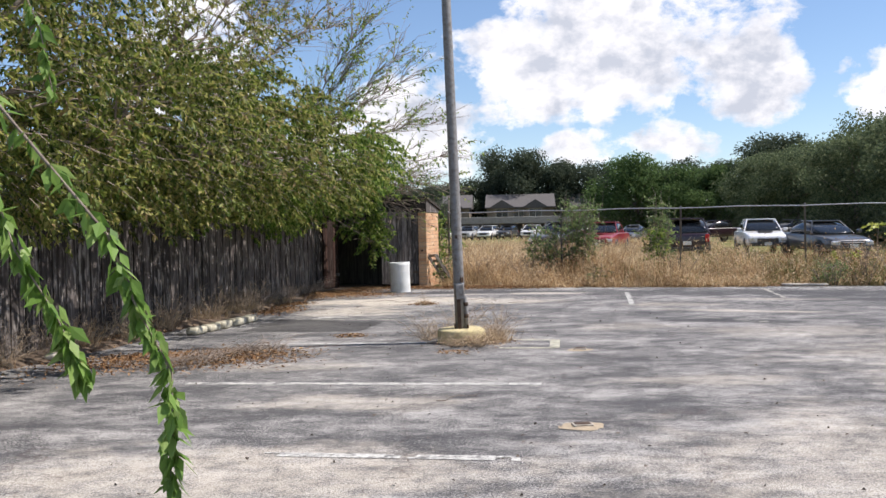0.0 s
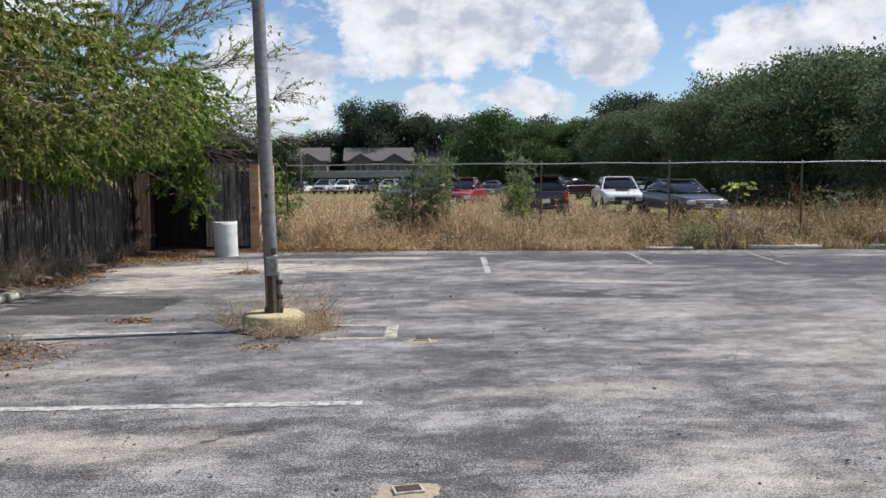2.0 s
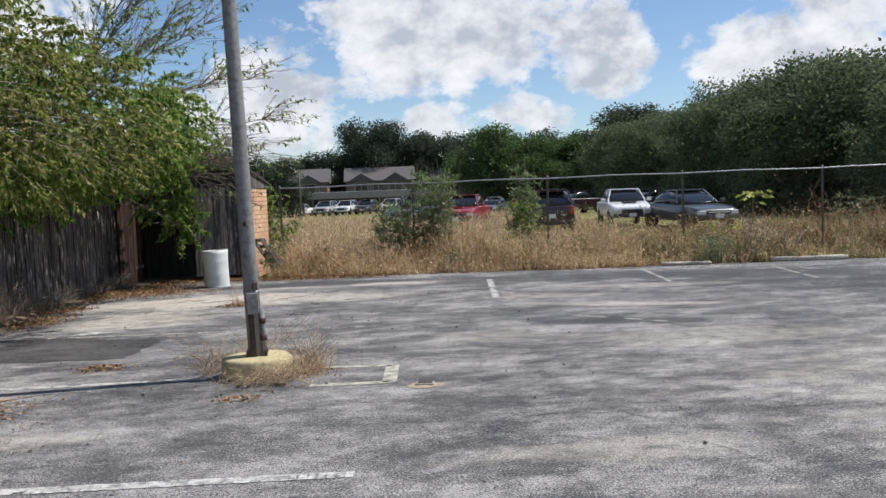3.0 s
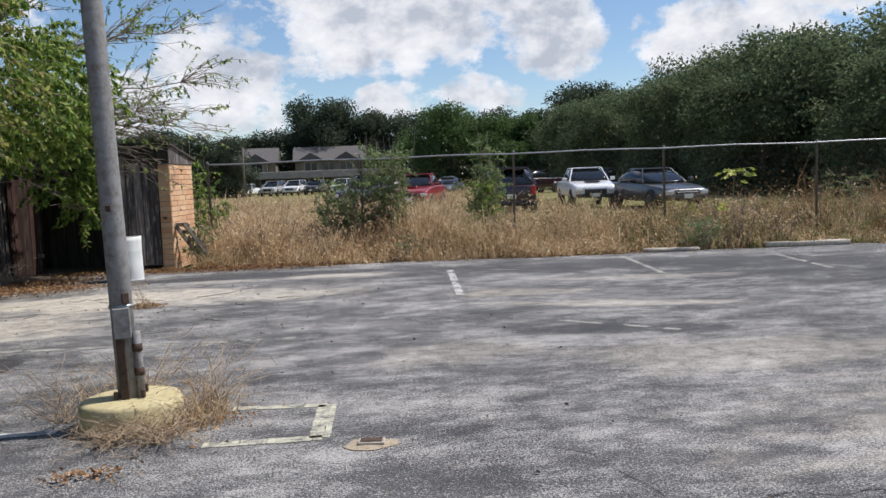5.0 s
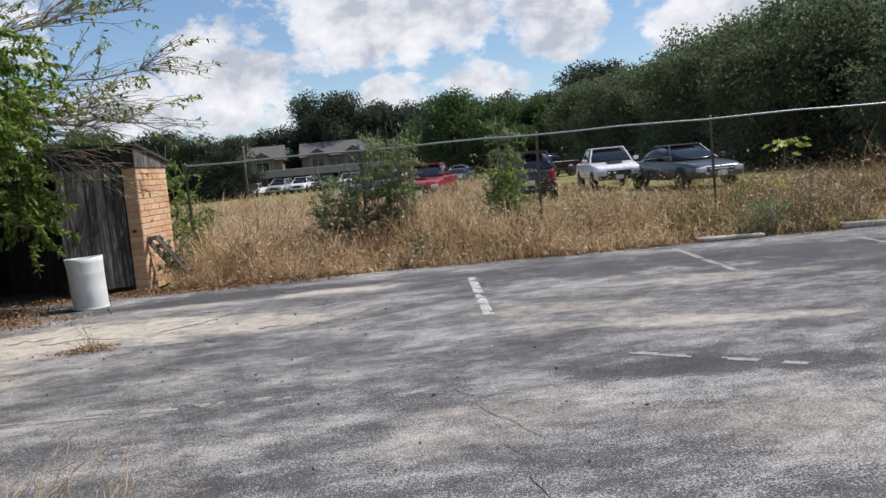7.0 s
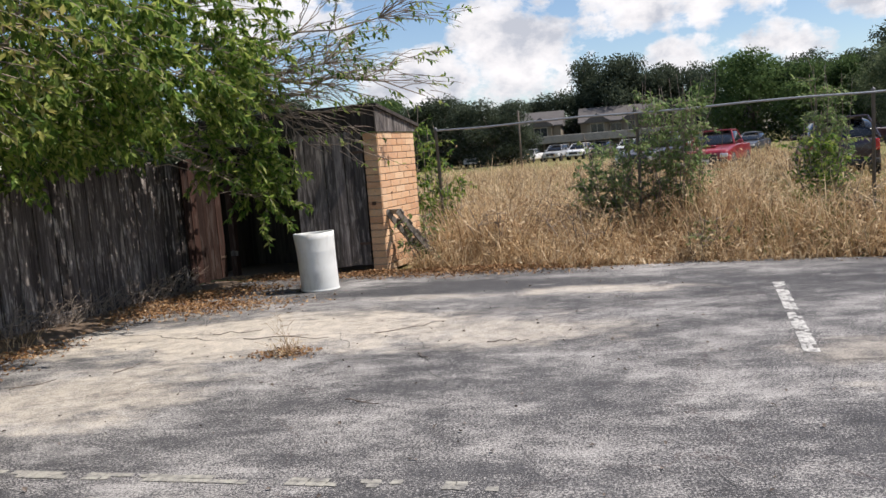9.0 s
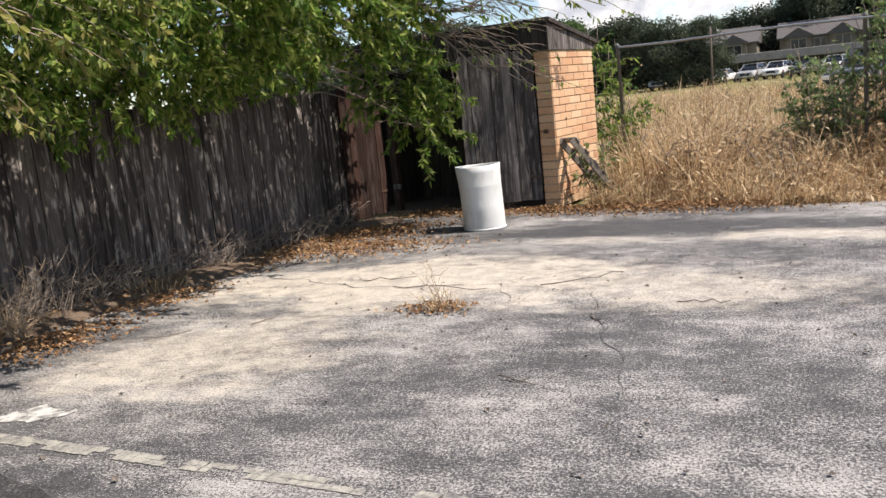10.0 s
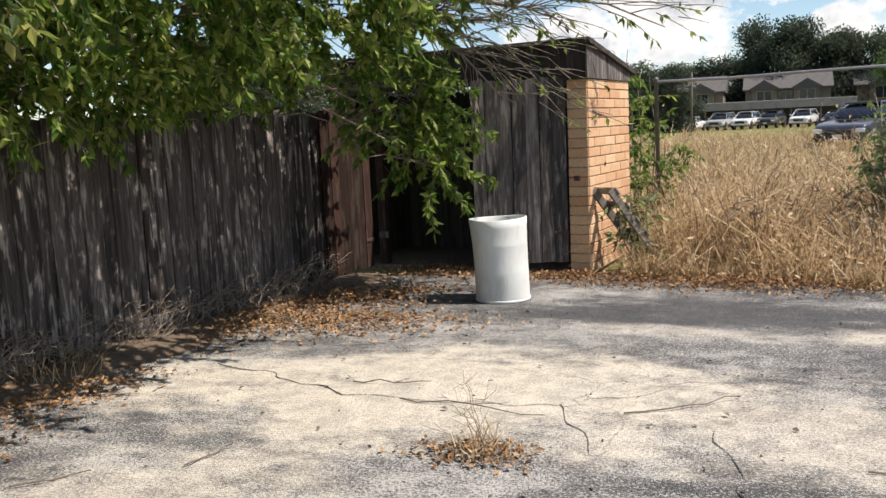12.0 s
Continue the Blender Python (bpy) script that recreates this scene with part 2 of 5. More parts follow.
def wood_material(name, dark, light, stain, peel_dapple=0.0):
    n = Nodes(name, 0.88, spec=0.2)
    off = n.t.nodes.new("ShaderNodeVectorMath")
    off.operation = "ADD"
    mul = n.math("MULTIPLY", n.each(), 37.0)
    com = n.t.nodes.new("ShaderNodeCombineXYZ")
    for i in range(3):
        n.t.links.new(mul, com.inputs[i])
    n.t.links.new(n.coord((1, 1, 0.06)), off.inputs[0])
    n.t.links.new(com.outputs[0], off.inputs[1])
    v = off.outputs[0]
    grain = n.noise(v, 60.0, 7, 0.7, 0.8)
    blot = n.noise(v, 14.0, 6, 0.65, 0.5)
    col = n.mix(n.ramp(grain, [(0.3, 0.0), (0.7, 1.0)]), dark, light)
    col = n.mix(n.ramp(blot, [(0.42, 0.0), (0.62, 0.9)]), col, stain)
    col = n.mix(1.0, col, n.ramp(n.each(), [(0.0, 0.5), (0.5, 1.0), (1.0, 1.4)]), "MULTIPLY")
    if peel_dapple:
        # pale streaks: weathered grain, plus sun dapples painted into the boards' colour
        short = n.t.nodes.new("ShaderNodeVectorMath")
        short.operation = "ADD"
        n.t.links.new(n.coord((1, 1, 0.15)), short.inputs[0])
        n.t.links.new(com.outputs[0], short.inputs[1])
        streak = n.math("ADD", n.math("MULTIPLY", n.noise(short.outputs[0], 24.0, 5, 0.6, 0.4), 0.75), n.math("MULTIPLY", n.noise(n.world((1, 1, 0.5)), 2.2, 4, 0.6), 0.3))
        col = n.mix(n.ramp(streak, [(0.56, 0.0), (0.64, peel_dapple)]), col, (0.44, 0.4, 0.365))
    n.bump(grain, 0.6, 0.005)
    return n.done(col)


def brick_material(name, a, b, c):
    n = Nodes(name, 0.9, spec=0.2)
    p = n.world()
    col = n.ramp(n.each(), [(0.0, a), (0.5, b), (1.0, c)])
    col = n.mix(n.ramp(n.noise(p, 14.0, 6, 0.7), [(0.4, 0.0), (0.75, 0.6)]), col, (0.5, 0.42, 0.33))
    col = n.mix(n.ramp(n.noise(p, 55.0, 4, 0.7), [(0.3, 0.5), (0.48, 0.0)]), col, (0.14, 0.07, 0.04))
    n.bump(n.noise(p, 120.0, 4, 0.7), 0.5, 0.004)
    return n.done(col)


def stone_material(name, a, b, dirt=(0.12, 0.1, 0.08), scale=1.0, rough=0.9):
    n = Nodes(name, rough, spec=0.25)
    p = n.world()
    col = n.mix(n.noise(p, 7.0 * scale, 6, 0.65), a, b)
    col = n.mix(n.ramp(n.noise(p, 19.0 * scale, 7, 0.72), [(0.46, 0.0), (0.68, 0.8)]), col, dirt)
    n.bump(n.noise(p, 70.0 * scale, 5, 0.7), 0.5, 0.008)
    return n.done(col)


def plain_material(name, color, rough=0.5, metal=0.0, vary=0.12, scale=20.0):
    n = Nodes(name, rough, metal)
    p = n.coord()
    lo = tuple(c * (1 - vary) for c in color)
    hi = tuple(min(1.0, c * (1 + vary)) for c in color)
    return n.done(n.mix(n.noise(p, scale, 5, 0.6), lo, hi))


def car_paint(name, color, dust=0.18):
    n = Nodes(name, 0.28, 0.0)
    n.b.inputs["Coat Weight"].default_value = 0.6
    n.b.inputs["Coat Roughness"].default_value = 0.06
    return n.done(n.mix(n.math("MULTIPLY", n.noise(n.coord(), 3.0, 6, 0.65), dust), color, (0.35, 0.32, 0.27)))


M_ASPHALT = asphalt_material("weathered asphalt")
M_PATCH = asphalt_material("newer asphalt", (0.03, 0.03, 0.032), (0.07, 0.067, 0.065), 0.25)
M_WHITE_LINE = paint_material("worn white paint", (0.62, 0.61, 0.57))
M_YELLOW_LINE = paint_material("worn yellow paint", (0.58, 0.56, 0.43))
M_FAINT_LINE = paint_material("faint yellow paint", (0.4, 0.385, 0.33))
M_FENCE = wood_material("weathered cedar", (0.036, 0.03, 0.028), (0.16, 0.14, 0.13), (0.032, 0.026, 0.025), 0.65)
# darkened beyond the stain, canopy dapple shade put into the colour
M_REDWOOD = wood_material("shaded reddish stained boards", (0.028, 0.014, 0.011), (0.06, 0.03, 0.022), (0.025, 0.014, 0.011), 0.06)
M_GREYWOOD = wood_material("silvered boards", (0.05, 0.044, 0.042), (0.24, 0.215, 0.2), (0.05, 0.042, 0.04), 0.35)
M_PALLET = wood_material("bleached pallet boards", (0.16, 0.14, 0.12), (0.42, 0.37, 0.31), (0.2, 0.17, 0.14))
M_DARKWOOD = wood_material("dark sheathing and inner shade", (0.03, 0.026, 0.024), (0.08, 0.07, 0.062), (0.02, 0.017, 0.016))
M_BRICK = brick_material("orange brick", (0.56, 0.3, 0.16), (0.66, 0.4, 0.225), (0.72, 0.48, 0.29))
M_MORTAR = stone_material("mortar", (0.4, 0.33, 0.26), (0.52, 0.44, 0.35))
M_CONCRETE = stone_material("concrete", (0.42, 0.38, 0.32), (0.58, 0.53, 0.45), (0.2, 0.17, 0.14))
M_BASE = stone_material("yellow painted concrete", (0.5, 0.41, 0.18), (0.62, 0.55, 0.35), (0.3, 0.26, 0.18), 1.1)
M_KERB = stone_material("cream kerb", (0.5, 0.46, 0.34), (0.6, 0.56, 0.44), (0.2, 0.17, 0.13))
M_POLE = stone_material("galvanised pole", (0.2, 0.2, 0.2), (0.3, 0.295, 0.285), (0.13, 0.1, 0.08), 0.8, 0.55)
M_RUST = stone_material("rusted steel", (0.05, 0.035, 0.028), (0.12, 0.075, 0.05), (0.03, 0.02, 0.018), 1.5, 0.75)
M_GALV = plain_material("galvanised steel", (0.36, 0.37, 0.38), 0.45, 0.7, 0.25)
M_FENCEPOST = plain_material("dull steel post", (0.16, 0.16, 0.16), 0.6, 0.4, 0.3)
M_BARK = stone_material("bark", (0.13, 0.105, 0.085), (0.24, 0.2, 0.17), (0.07, 0.055, 0.045), 2.5)
M_TWIG = stone_material("dry twig", (0.2, 0.16, 0.125), (0.34, 0.285, 0.235), (0.12, 0.09, 0.07), 3)
M_LEAF = leaf_material("tree leaves", [(0.15, (0.04, 0.075, 0.014)), (0.42, (0.14, 0.19, 0.035)), (0.6, (0.3, 0.33, 0.08)), (0.76, (0.43, 0.4, 0.13)), (0.87, (0.3, 0.21, 0.11)), (0.96, (0.36, 0.31, 0.22))], 0.5)
M_LEAF_FRESH = leaf_material("fresh leaves", [(0.1, (0.055, 0.11, 0.02)), (0.45, (0.13, 0.23, 0.04)), (0.68, (0.33, 0.42, 0.09)), (0.93, (0.52, 0.53, 0.18))], 0.58)
M_LEAF_VINE = leaf_material("hanging vine leaves", [(0.1, (0.09, 0.18, 0.03)), (0.6, (0.2, 0.33, 0.07)), (0.95, (0.34, 0.43, 0.15))], 0.45)
M_LEAF_BIG = leaf_material("broad yellow-green leaves", [(0.1, (0.28, 0.34, 0.05)), (0.9, (0.48, 0.5, 0.12))], 0.4)
# oak and woodland tones are lifted, with distance haze mixed into the colour
M_OAK = leaf_material("hazed dark oak leaves", [(0.1, (0.05, 0.066, 0.045)), (0.6, (0.078, 0.1, 0.065)), (0.95, (0.12, 0.14, 0.095))], 0.4, 0.85)
M_WOODS = leaf_material("hazed woodland leaves", [(0.1, (0.06, 0.085, 0.048)), (0.5, (0.11, 0.145, 0.075)), (0.8, (0.19, 0.22, 0.12)), (0.97, (0.3, 0.31, 0.2))], 0.45, 0.85)
M_ELM = leaf_material("mid-green leaves", [(0.1, (0.055, 0.095, 0.038)), (0.6, (0.1, 0.16, 0.055)), (0.95, (0.16, 0.22, 0.09))], 0.42, 0.85)
M_SHRUB = leaf_material("shrub leaves", [(0.1, (0.1, 0.16, 0.06)), (0.6, (0.2, 0.29, 0.1)), (0.95, (0.38, 0.43, 0.19))], 0.5)
M_STRAW = leaf_material("dry grass", [(0.08, (0.18, 0.105, 0.058)), (0.33, (0.43, 0.295, 0.16)), (0.65, (0.67, 0.51, 0.31)), (0.97, (0.8, 0.68, 0.48))], 0.38, 0.7)
M_BROWN = leaf_material("brown seeding weeds", [(0.1, (0.13, 0.065, 0.035)), (0.5, (0.3, 0.17, 0.085)), (0.8, (0.42, 0.28, 0.13)), (0.97, (0.5, 0.42, 0.2))], 0.25, 0.75)
M_WEED = leaf_material("dull green grass", [(0.1, (0.1, 0.13, 0.04)), (0.5, (0.2, 0.22, 0.08)), (0.95, (0.42, 0.35, 0.16))], 0.25, 0.7)
M_LITTER = leaf_material("fallen leaves", [(0.08, (0.1, 0.045, 0.02)), (0.4, (0.24, 0.13, 0.065)), (0.75, (0.4, 0.25, 0.13)), (0.97, (0.52, 0.41, 0.27))], 0.1, 0.8)
M_TYRE = plain_material("tyre rubber", (0.02, 0.02, 0.02), 0.85)
M_RIM = plain_material("alloy rim", (0.45, 0.45, 0.46), 0.35, 0.8)
M_TRIM = plain_material("black trim", (0.02, 0.02, 0.022), 0.5)
M_CHROME = plain_material("headlamp", (0.75, 0.76, 0.78), 0.15, 0.4)
M_TAIL = plain_material("red tail lamp", (0.45, 0.02, 0.02), 0.2)
M_PLATE = plain_material("number plate", (0.7, 0.7, 0.68), 0.5)
M_CARGLASS = plain_material("tinted car glass", (0.015, 0.018, 0.022), 0.12)
M_RED = car_paint("red paint", (0.27, 0.012, 0.025), 0.08)
M_WHITE = car_paint("white paint", (0.82, 0.82, 0.82), 0.04)
M_GREY = car_paint("dark grey paint", (0.035, 0.038, 0.045), 0.12)
M_MAROON = car_paint("dark maroon paint", (0.022, 0.008, 0.014), 0.03)
M_NAVY = car_paint("dark blue paint", (0.03, 0.04, 0.065), 0.2)
M_SILVER = car_paint("silver paint", (0.42, 0.43, 0.44), 0.1)
M_SIDING = stone_material("beige siding", (0.19, 0.165, 0.135), (0.24, 0.21, 0.17), (0.16, 0.14, 0.115), 0.05)
M_SHINGLE = stone_material("grey shingles", (0.1, 0.093, 0.09), (0.145, 0.135, 0.13), (0.08, 0.075, 0.072), 0.2)
M_METALROOF = stone_material("pale roof edge", (0.3, 0.29, 0.275), (0.37, 0.355, 0.335), (0.24, 0.23, 0.22), 0.1)
M_HOUSEGLASS = plain_material("house window", (0.03, 0.035, 0.04), 0.1)


def drum_material():
    n = Nodes("white polyethylene", 0.5, spec=0.4)
    p = n.world()
    col = n.mix(n.noise(p, 5.0, 5, 0.6), (0.62, 0.63, 0.61), (0.76, 0.77, 0.75))
    col = n.mix(n.ramp(n.noise(n.world((1, 1, 0.35)), 8.0, 7, 0.7), [(0.5, 0.0), (0.72, 0.6)]), col, (0.42, 0.4, 0.35))
    n.b.inputs["Subsurface Weight"].default_value = 0.12
    n.b.inputs["Subsurface Radius"].default_value = (0.03, 0.03, 0.028)
    return n.done(col)


def field_material():
    n = Nodes("field", 0.95, spec=0.1)
    p = n.world()
    col = n.mix(n.ramp(n.noise(p, 0.16, 6, 0.6), [(0.35, 0.0), (0.65, 1.0)]), (0.17, 0.17, 0.065), (0.4, 0.31, 0.16))
    col = n.mix(n.noise(p, 3.0, 6, 0.7), col, (0.16, 0.17, 0.06))
    n.bump(n.noise(p, 9.0, 6, 0.7), 0.7, 0.08)
    return n.done(n.mix(n.ramp(n.noise(p, 30.0, 4, 0.7), [(0.35, 0.5), (0.55, 0.0)]), col, (0.06, 0.06, 0.025)))


M_DRUM = drum_material()
M_FIELD = field_material()
# toned down to include the shade on the enclosure floor
M_SOIL = stone_material("dry soil", (0.12, 0.085, 0.06), (0.2, 0.15, 0.11), (0.07, 0.05, 0.035), 0.8)


# ---- tools for building ----
def mesh_of(name, verts, faces, mat=None, smooth=False):
    me = bpy.data.meshes.new(name)
    me.from_pydata([tuple(v) for v in verts], [], [tuple(f) for f in faces])
    if smooth:
        me.polygons.foreach_set("use_smooth", [True] * len(me.polygons))
    if mat:
        me.materials.append(mat)
    return me


def bm_mesh(name, bm, mat, smooth=False):
    me = bpy.data.meshes.new(name)
    bm.to_mesh(me)
    bm.free()
    if smooth:
        me.polygons.foreach_set("use_smooth", [True] * len(me.polygons))
    me.materials.append(mat)
    return me


def part(name, me, parent=None, m=None, label=""):
    ob = new(name, me)
    if parent:
        ob.parent = parent
    if m is not None:
        ob.matrix_basis = m
    return tagged(ob, label)


def thing(name, m, label, category, group="", kind=""):
    ob = new(name)
    ob.empty_display_size = 0.1
    ob.matrix_basis = m
    return tagged(ob, label, category, group, kind)


def box_bm(sx, sy, sz, bevel=0.0, at=(0, 0, 0), bm=None, segments=1):
    b = bmesh.new()
    bmesh.ops.create_cube(b, size=1.0)
    for v in b.verts:
        v.co = Vector((v.co.x * sx, v.co.y * sy, v.co.z * sz))
    if bevel:
        bmesh.ops.bevel(b, geom=b.edges[:], offset=bevel, segments=segments, affect="EDGES", profile=0.5)
    bmesh.ops.translate(b, verts=b.verts, vec=at)
    if bm is None:
        return b
    tmp = bpy.data.meshes.new("tmp")
    b.to_mesh(tmp)
    b.free()
    bm.from_mesh(tmp)
    bpy.data.meshes.remove(tmp)
    return bm


def box(name, sx, sy, sz, mat, bevel=0.0, at=(0, 0, 0), segments=1):
    return bm_mesh(name, box_bm(sx, sy, sz, bevel, at, None, segments), mat)


def lathe(name, profile, mat, sides=32, smooth=True):
    """A turned shape from (radius, height) pairs."""
    verts, faces = [], []
    for r, z in profile:
        for k in range(sides):
            a = 2 * math.pi * k / sides
            verts.append((r * math.cos(a), r * math.sin(a), z))
    for i in range(len(profile) - 1):
        for k in range(sides):
            k2 = (k + 1) % sides
            faces.append((i * sides + k, i * sides + k2, (i + 1) * sides + k2, (i + 1) * sides + k))
    return mesh_of(name, verts, faces, mat, smooth)


class Heap:
    """Gathers tubes and leaves into one mesh."""

    def __init__(self):
        self.v, self.f, self.n = [], [], 0

    def tube(self, pts, r0, r1, sides=5):
        pts = [Vector(p) for p in pts]
        up = Vector((0.31, 0.17, 0.93))
        ring = []
        for i, p in enumerate(pts):
            d = (pts[min(i + 1, len(pts) - 1)] - pts[max(i - 1, 0)]).normalized()
            a = d.cross(up)
            a = a.normalized() if a.length > 1e-4 else Vector((1, 0, 0))
            b = d.cross(a)
            r = r0 + (r1 - r0) * i / (len(pts) - 1)
            for k in range(sides):
                w = 2 * math.pi * k / sides
                q = p + (a * math.cos(w) + b * math.sin(w)) * r
                ring.append((q.x, q.y, q.z))
        self.v.extend(ring)
        for i in range(len(pts) - 1):
            for k in range(sides):
                k2 = (k + 1) % sides
                o = self.n + i * sides
                self.f.append((o + k, o + k2, o + sides + k2, o + sides + k))
        self.n += len(ring)

    def leaves(self, P, D, L, W, rng, fold=0.12):
        """A folded kite for each base P, direction D, length L and width W (arrays)."""
        P, D = np.asarray(P, float), np.asarray(D, float)
        k = len(P)
        if not k:
            return
        D = D / np.maximum(np.linalg.norm(D, axis=1, keepdims=True), 1e-6)
        Q = rng.normal(size=(k, 3)) * 0.55 + np.array([0, 0, 1.0])
        A = np.cross(D, Q)
        A /= np.maximum(np.linalg.norm(A, axis=1, keepdims=True), 1e-6)
        N = np.cross(A, D)
        L, W = np.broadcast_to(L, k)[:, None], np.broadcast_to(W, k)[:, None]
        mid = P + D * L * 0.42 - N * L * fold
        V = np.stack([P, mid + A * W * 0.5 + N * W * 0.2, P + D * L - N * L * fold * 1.6, mid - A * W * 0.5 + N * W * 0.2], 1).reshape(-1, 3)
        self.v.extend(map(tuple, V.tolist()))
        o = self.n + 4 * np.arange(k)[:, None] + np.array([0, 1, 2, 3])
        self.f.extend(map(tuple, o.tolist()))
        self.n += 4 * k

    def blades(self, P, D, H, W, rng):
        """Bent grass blades: base P, lean D (xy), height H, width W."""
        P, D = np.asarray(P, float), np.asarray(D, float)
        k = len(P)
        a = rng.uniform(0, math.pi, k)
        A = np.stack([np.cos(a), np.sin(a), np.zeros(k)], 1) * np.broadcast_to(W, k)[:, None] * 0.5
        up = np.array([0, 0, 1.0]) * np.asarray(H)[:, None]
        D3 = np.c_[D, np.zeros(k)] * np.asarray(H)[:, None]
        m = P + up * 0.58 + D3 * 0.3
        tip = P + up * (1 - 0.35 * np.linalg.norm(D, axis=1)[:, None]) + D3
        V = np.stack([P - A, P + A, m + A * 0.8, m - A * 0.8, tip], 1).reshape(-1, 3)
        self.v.extend(map(tuple, V.tolist()))
        o = self.n + 5 * np.arange(k)
        for b in o.tolist():
            self.f.append((b, b + 1, b + 2, b + 3))
            self.f.append((b + 3, b + 2, b + 4))
        self.n += 5 * k

    def mesh(self, name, mat, smooth=False):
        return mesh_of(name, self.v, self.f, mat, smooth)


def rot_z(deg):
    return pose(0, 0, 0, 0, 0, deg)


# The lot lies turned: local x runs along its far edge, local y away over the field.
LOT = pose(0, 22.05, 0, 0, 0, -12.4)


def lot(x, y, z=0.0):
    return LOT @ Vector((x, y, z))


def fence_x(y):
    return -3.1 - 0.22 * (21.8 - y)


# ---- ground ----
g = 2500.0
ground = tagged(new("ground", mesh_of("ground", [(-g, -g, -0.04), (g, -g, -0.04), (g, g, -0.04), (-g, g, -0.04)], [(0, 1, 2, 3)], M_FIELD)), "dry grassy field of mixed straw and green", "ground", kind="structure")


def lot_slab():
    rng = random.Random(5)
    edge = []
    for i in range(-1, 62):
        edge.append(lot(-0.9 + i * 0.6, 0.38 + 0.05 * max(0.0, i * 0.6 - 6.5) + rng.uniform(-0.06, 0.06) + 0.15 * math.sin(i * 0.9)))
    left = [Vector((fence_x(y) + 0.35 + rng.uniform(-0.05, 0.05), y, 0)) for y in np.arange(22.3, -30, -0.7)]
    outline = left[::-1] + edge + [lot(60, 2.2), lot(60, -70), lot(-40, -70)]
    bm = bmesh.new()
    top = [bm.verts.new((p.x, p.y, 0.0)) for p in outline]
    bm.faces.new(top)
    low = [bm.verts.new((p.x, p.y, -0.12)) for p in outline]
    for i in range(len(top)):
        j = (i + 1) % len(top)
        bm.faces.new((top[j], top[i], low[i], low[j]))
    bmesh.ops.recalc_face_normals(bm, faces=bm.faces)
    bmesh.ops.triangulate(bm, faces=bm.faces)
    me = bm_mesh("parking_lot", bm, M_ASPHALT)
    return tagged(new("parking_lot", me), "cracked sun-bleached asphalt with sandy washed-out stains", "parking lot", kind="structure")


parking_lot = lot_slab()


def soil_strip(name, pts, h):
    """A low bank of soil along a line, with an uneven crest; pts are (x, y, half width)."""
    verts, faces = [], []
    rng = random.Random(len(pts))
    for x, y, w in pts:
        for s, k in ((-1.0, 0.0), (-0.5, 0.8), (0.0, 1.0), (0.55, 0.6), (1.0, 0.0)):
            verts.append((x + s * w + rng.uniform(-0.06, 0.06), y + rng.uniform(-0.06, 0.06), 0.004 - 0.02 * (k == 0) + h * k * rng.uniform(0.6, 1.2)))
    for i in range(len(pts) - 1):
        for k in range(4):
            o = i * 5 + k
            faces.append((o, o + 1, o + 6, o + 5))
    return tagged(new(name, mesh_of(name, verts, faces, M_SOIL, True)), "dry brown soil heaped along the fence foot", "soil", kind="structure")


soil_strip("soil_bank", [(fence_x(y) + 0.25, y, 0.42 + 0.12 * math.sin(y * 1.7)) for y in np.arange(1.0, 22.6, 0.45)], 0.06)


def quad_patch(name, pts, mat, z, label, category):
    rng = random.Random(3)
    ring = []
    for i, p in enumerate(pts):
        q = pts[(i + 1) % len(pts)]
        for k in range(8):
            f = k / 8
            ring.append((p[0] + (q[0] - p[0]) * f + rng.uniform(-0.04, 0.04), p[1] + (q[1] - p[1]) * f + rng.uniform(-0.04, 0.04), z))
    return tagged(new(name, mesh_of(name, ring, [tuple(range(len(ring)))], mat)), label, category, kind="structure")


quad_patch("asphalt_patch", [(-3.2, 13.5), (-1.3, 13.2), (-1.05, 14.4), (-2.9, 15.3)], M_PATCH, 0.004, "darker repaired rectangle in the asphalt", "asphalt patch")


def worn_line(name, a, b, width, mat, keep, seed, label):
    """A painted line broken into ragged flakes where it has worn away."""
    rng = random.Random(seed)
    a, b = Vector((*a, 0)), Vector((*b, 0))
    d = (b - a).normalized()
    s = Vector((-d.y, d.x, 0))
    steps = int((b - a).length / 0.055)
    rows = max(2, int(width / 0.035))
    verts, faces = [], []
    for i in range(steps):
        for k in range(rows):
            p = a + d * (i * 0.055) + s * ((k + 0.5) / rows - 0.5) * width
            worn = noise.noise(p * 4.3 + Vector((seed, 0, 0))) * 0.5 + 0.5
            if worn + rng.uniform(-0.05, 0.05) > keep + 0.1:
                continue
            o = len(verts)
            for u, w in ((0, -0.5), (1, -0.5), (1, 0.5), (0, 0.5)):
                q = p + d * (u * 0.056 + rng.uniform(-0.006, 0.006)) + s * (w * width / rows + rng.uniform(-0.005, 0.005))
                verts.append((q.x, q.y, 0.0045))
            faces.append((o, o + 1, o + 2, o + 3))
    return tagged(new(name, mesh_of(name, verts, faces, mat)), label, "painted line", "bay markings", "structure")


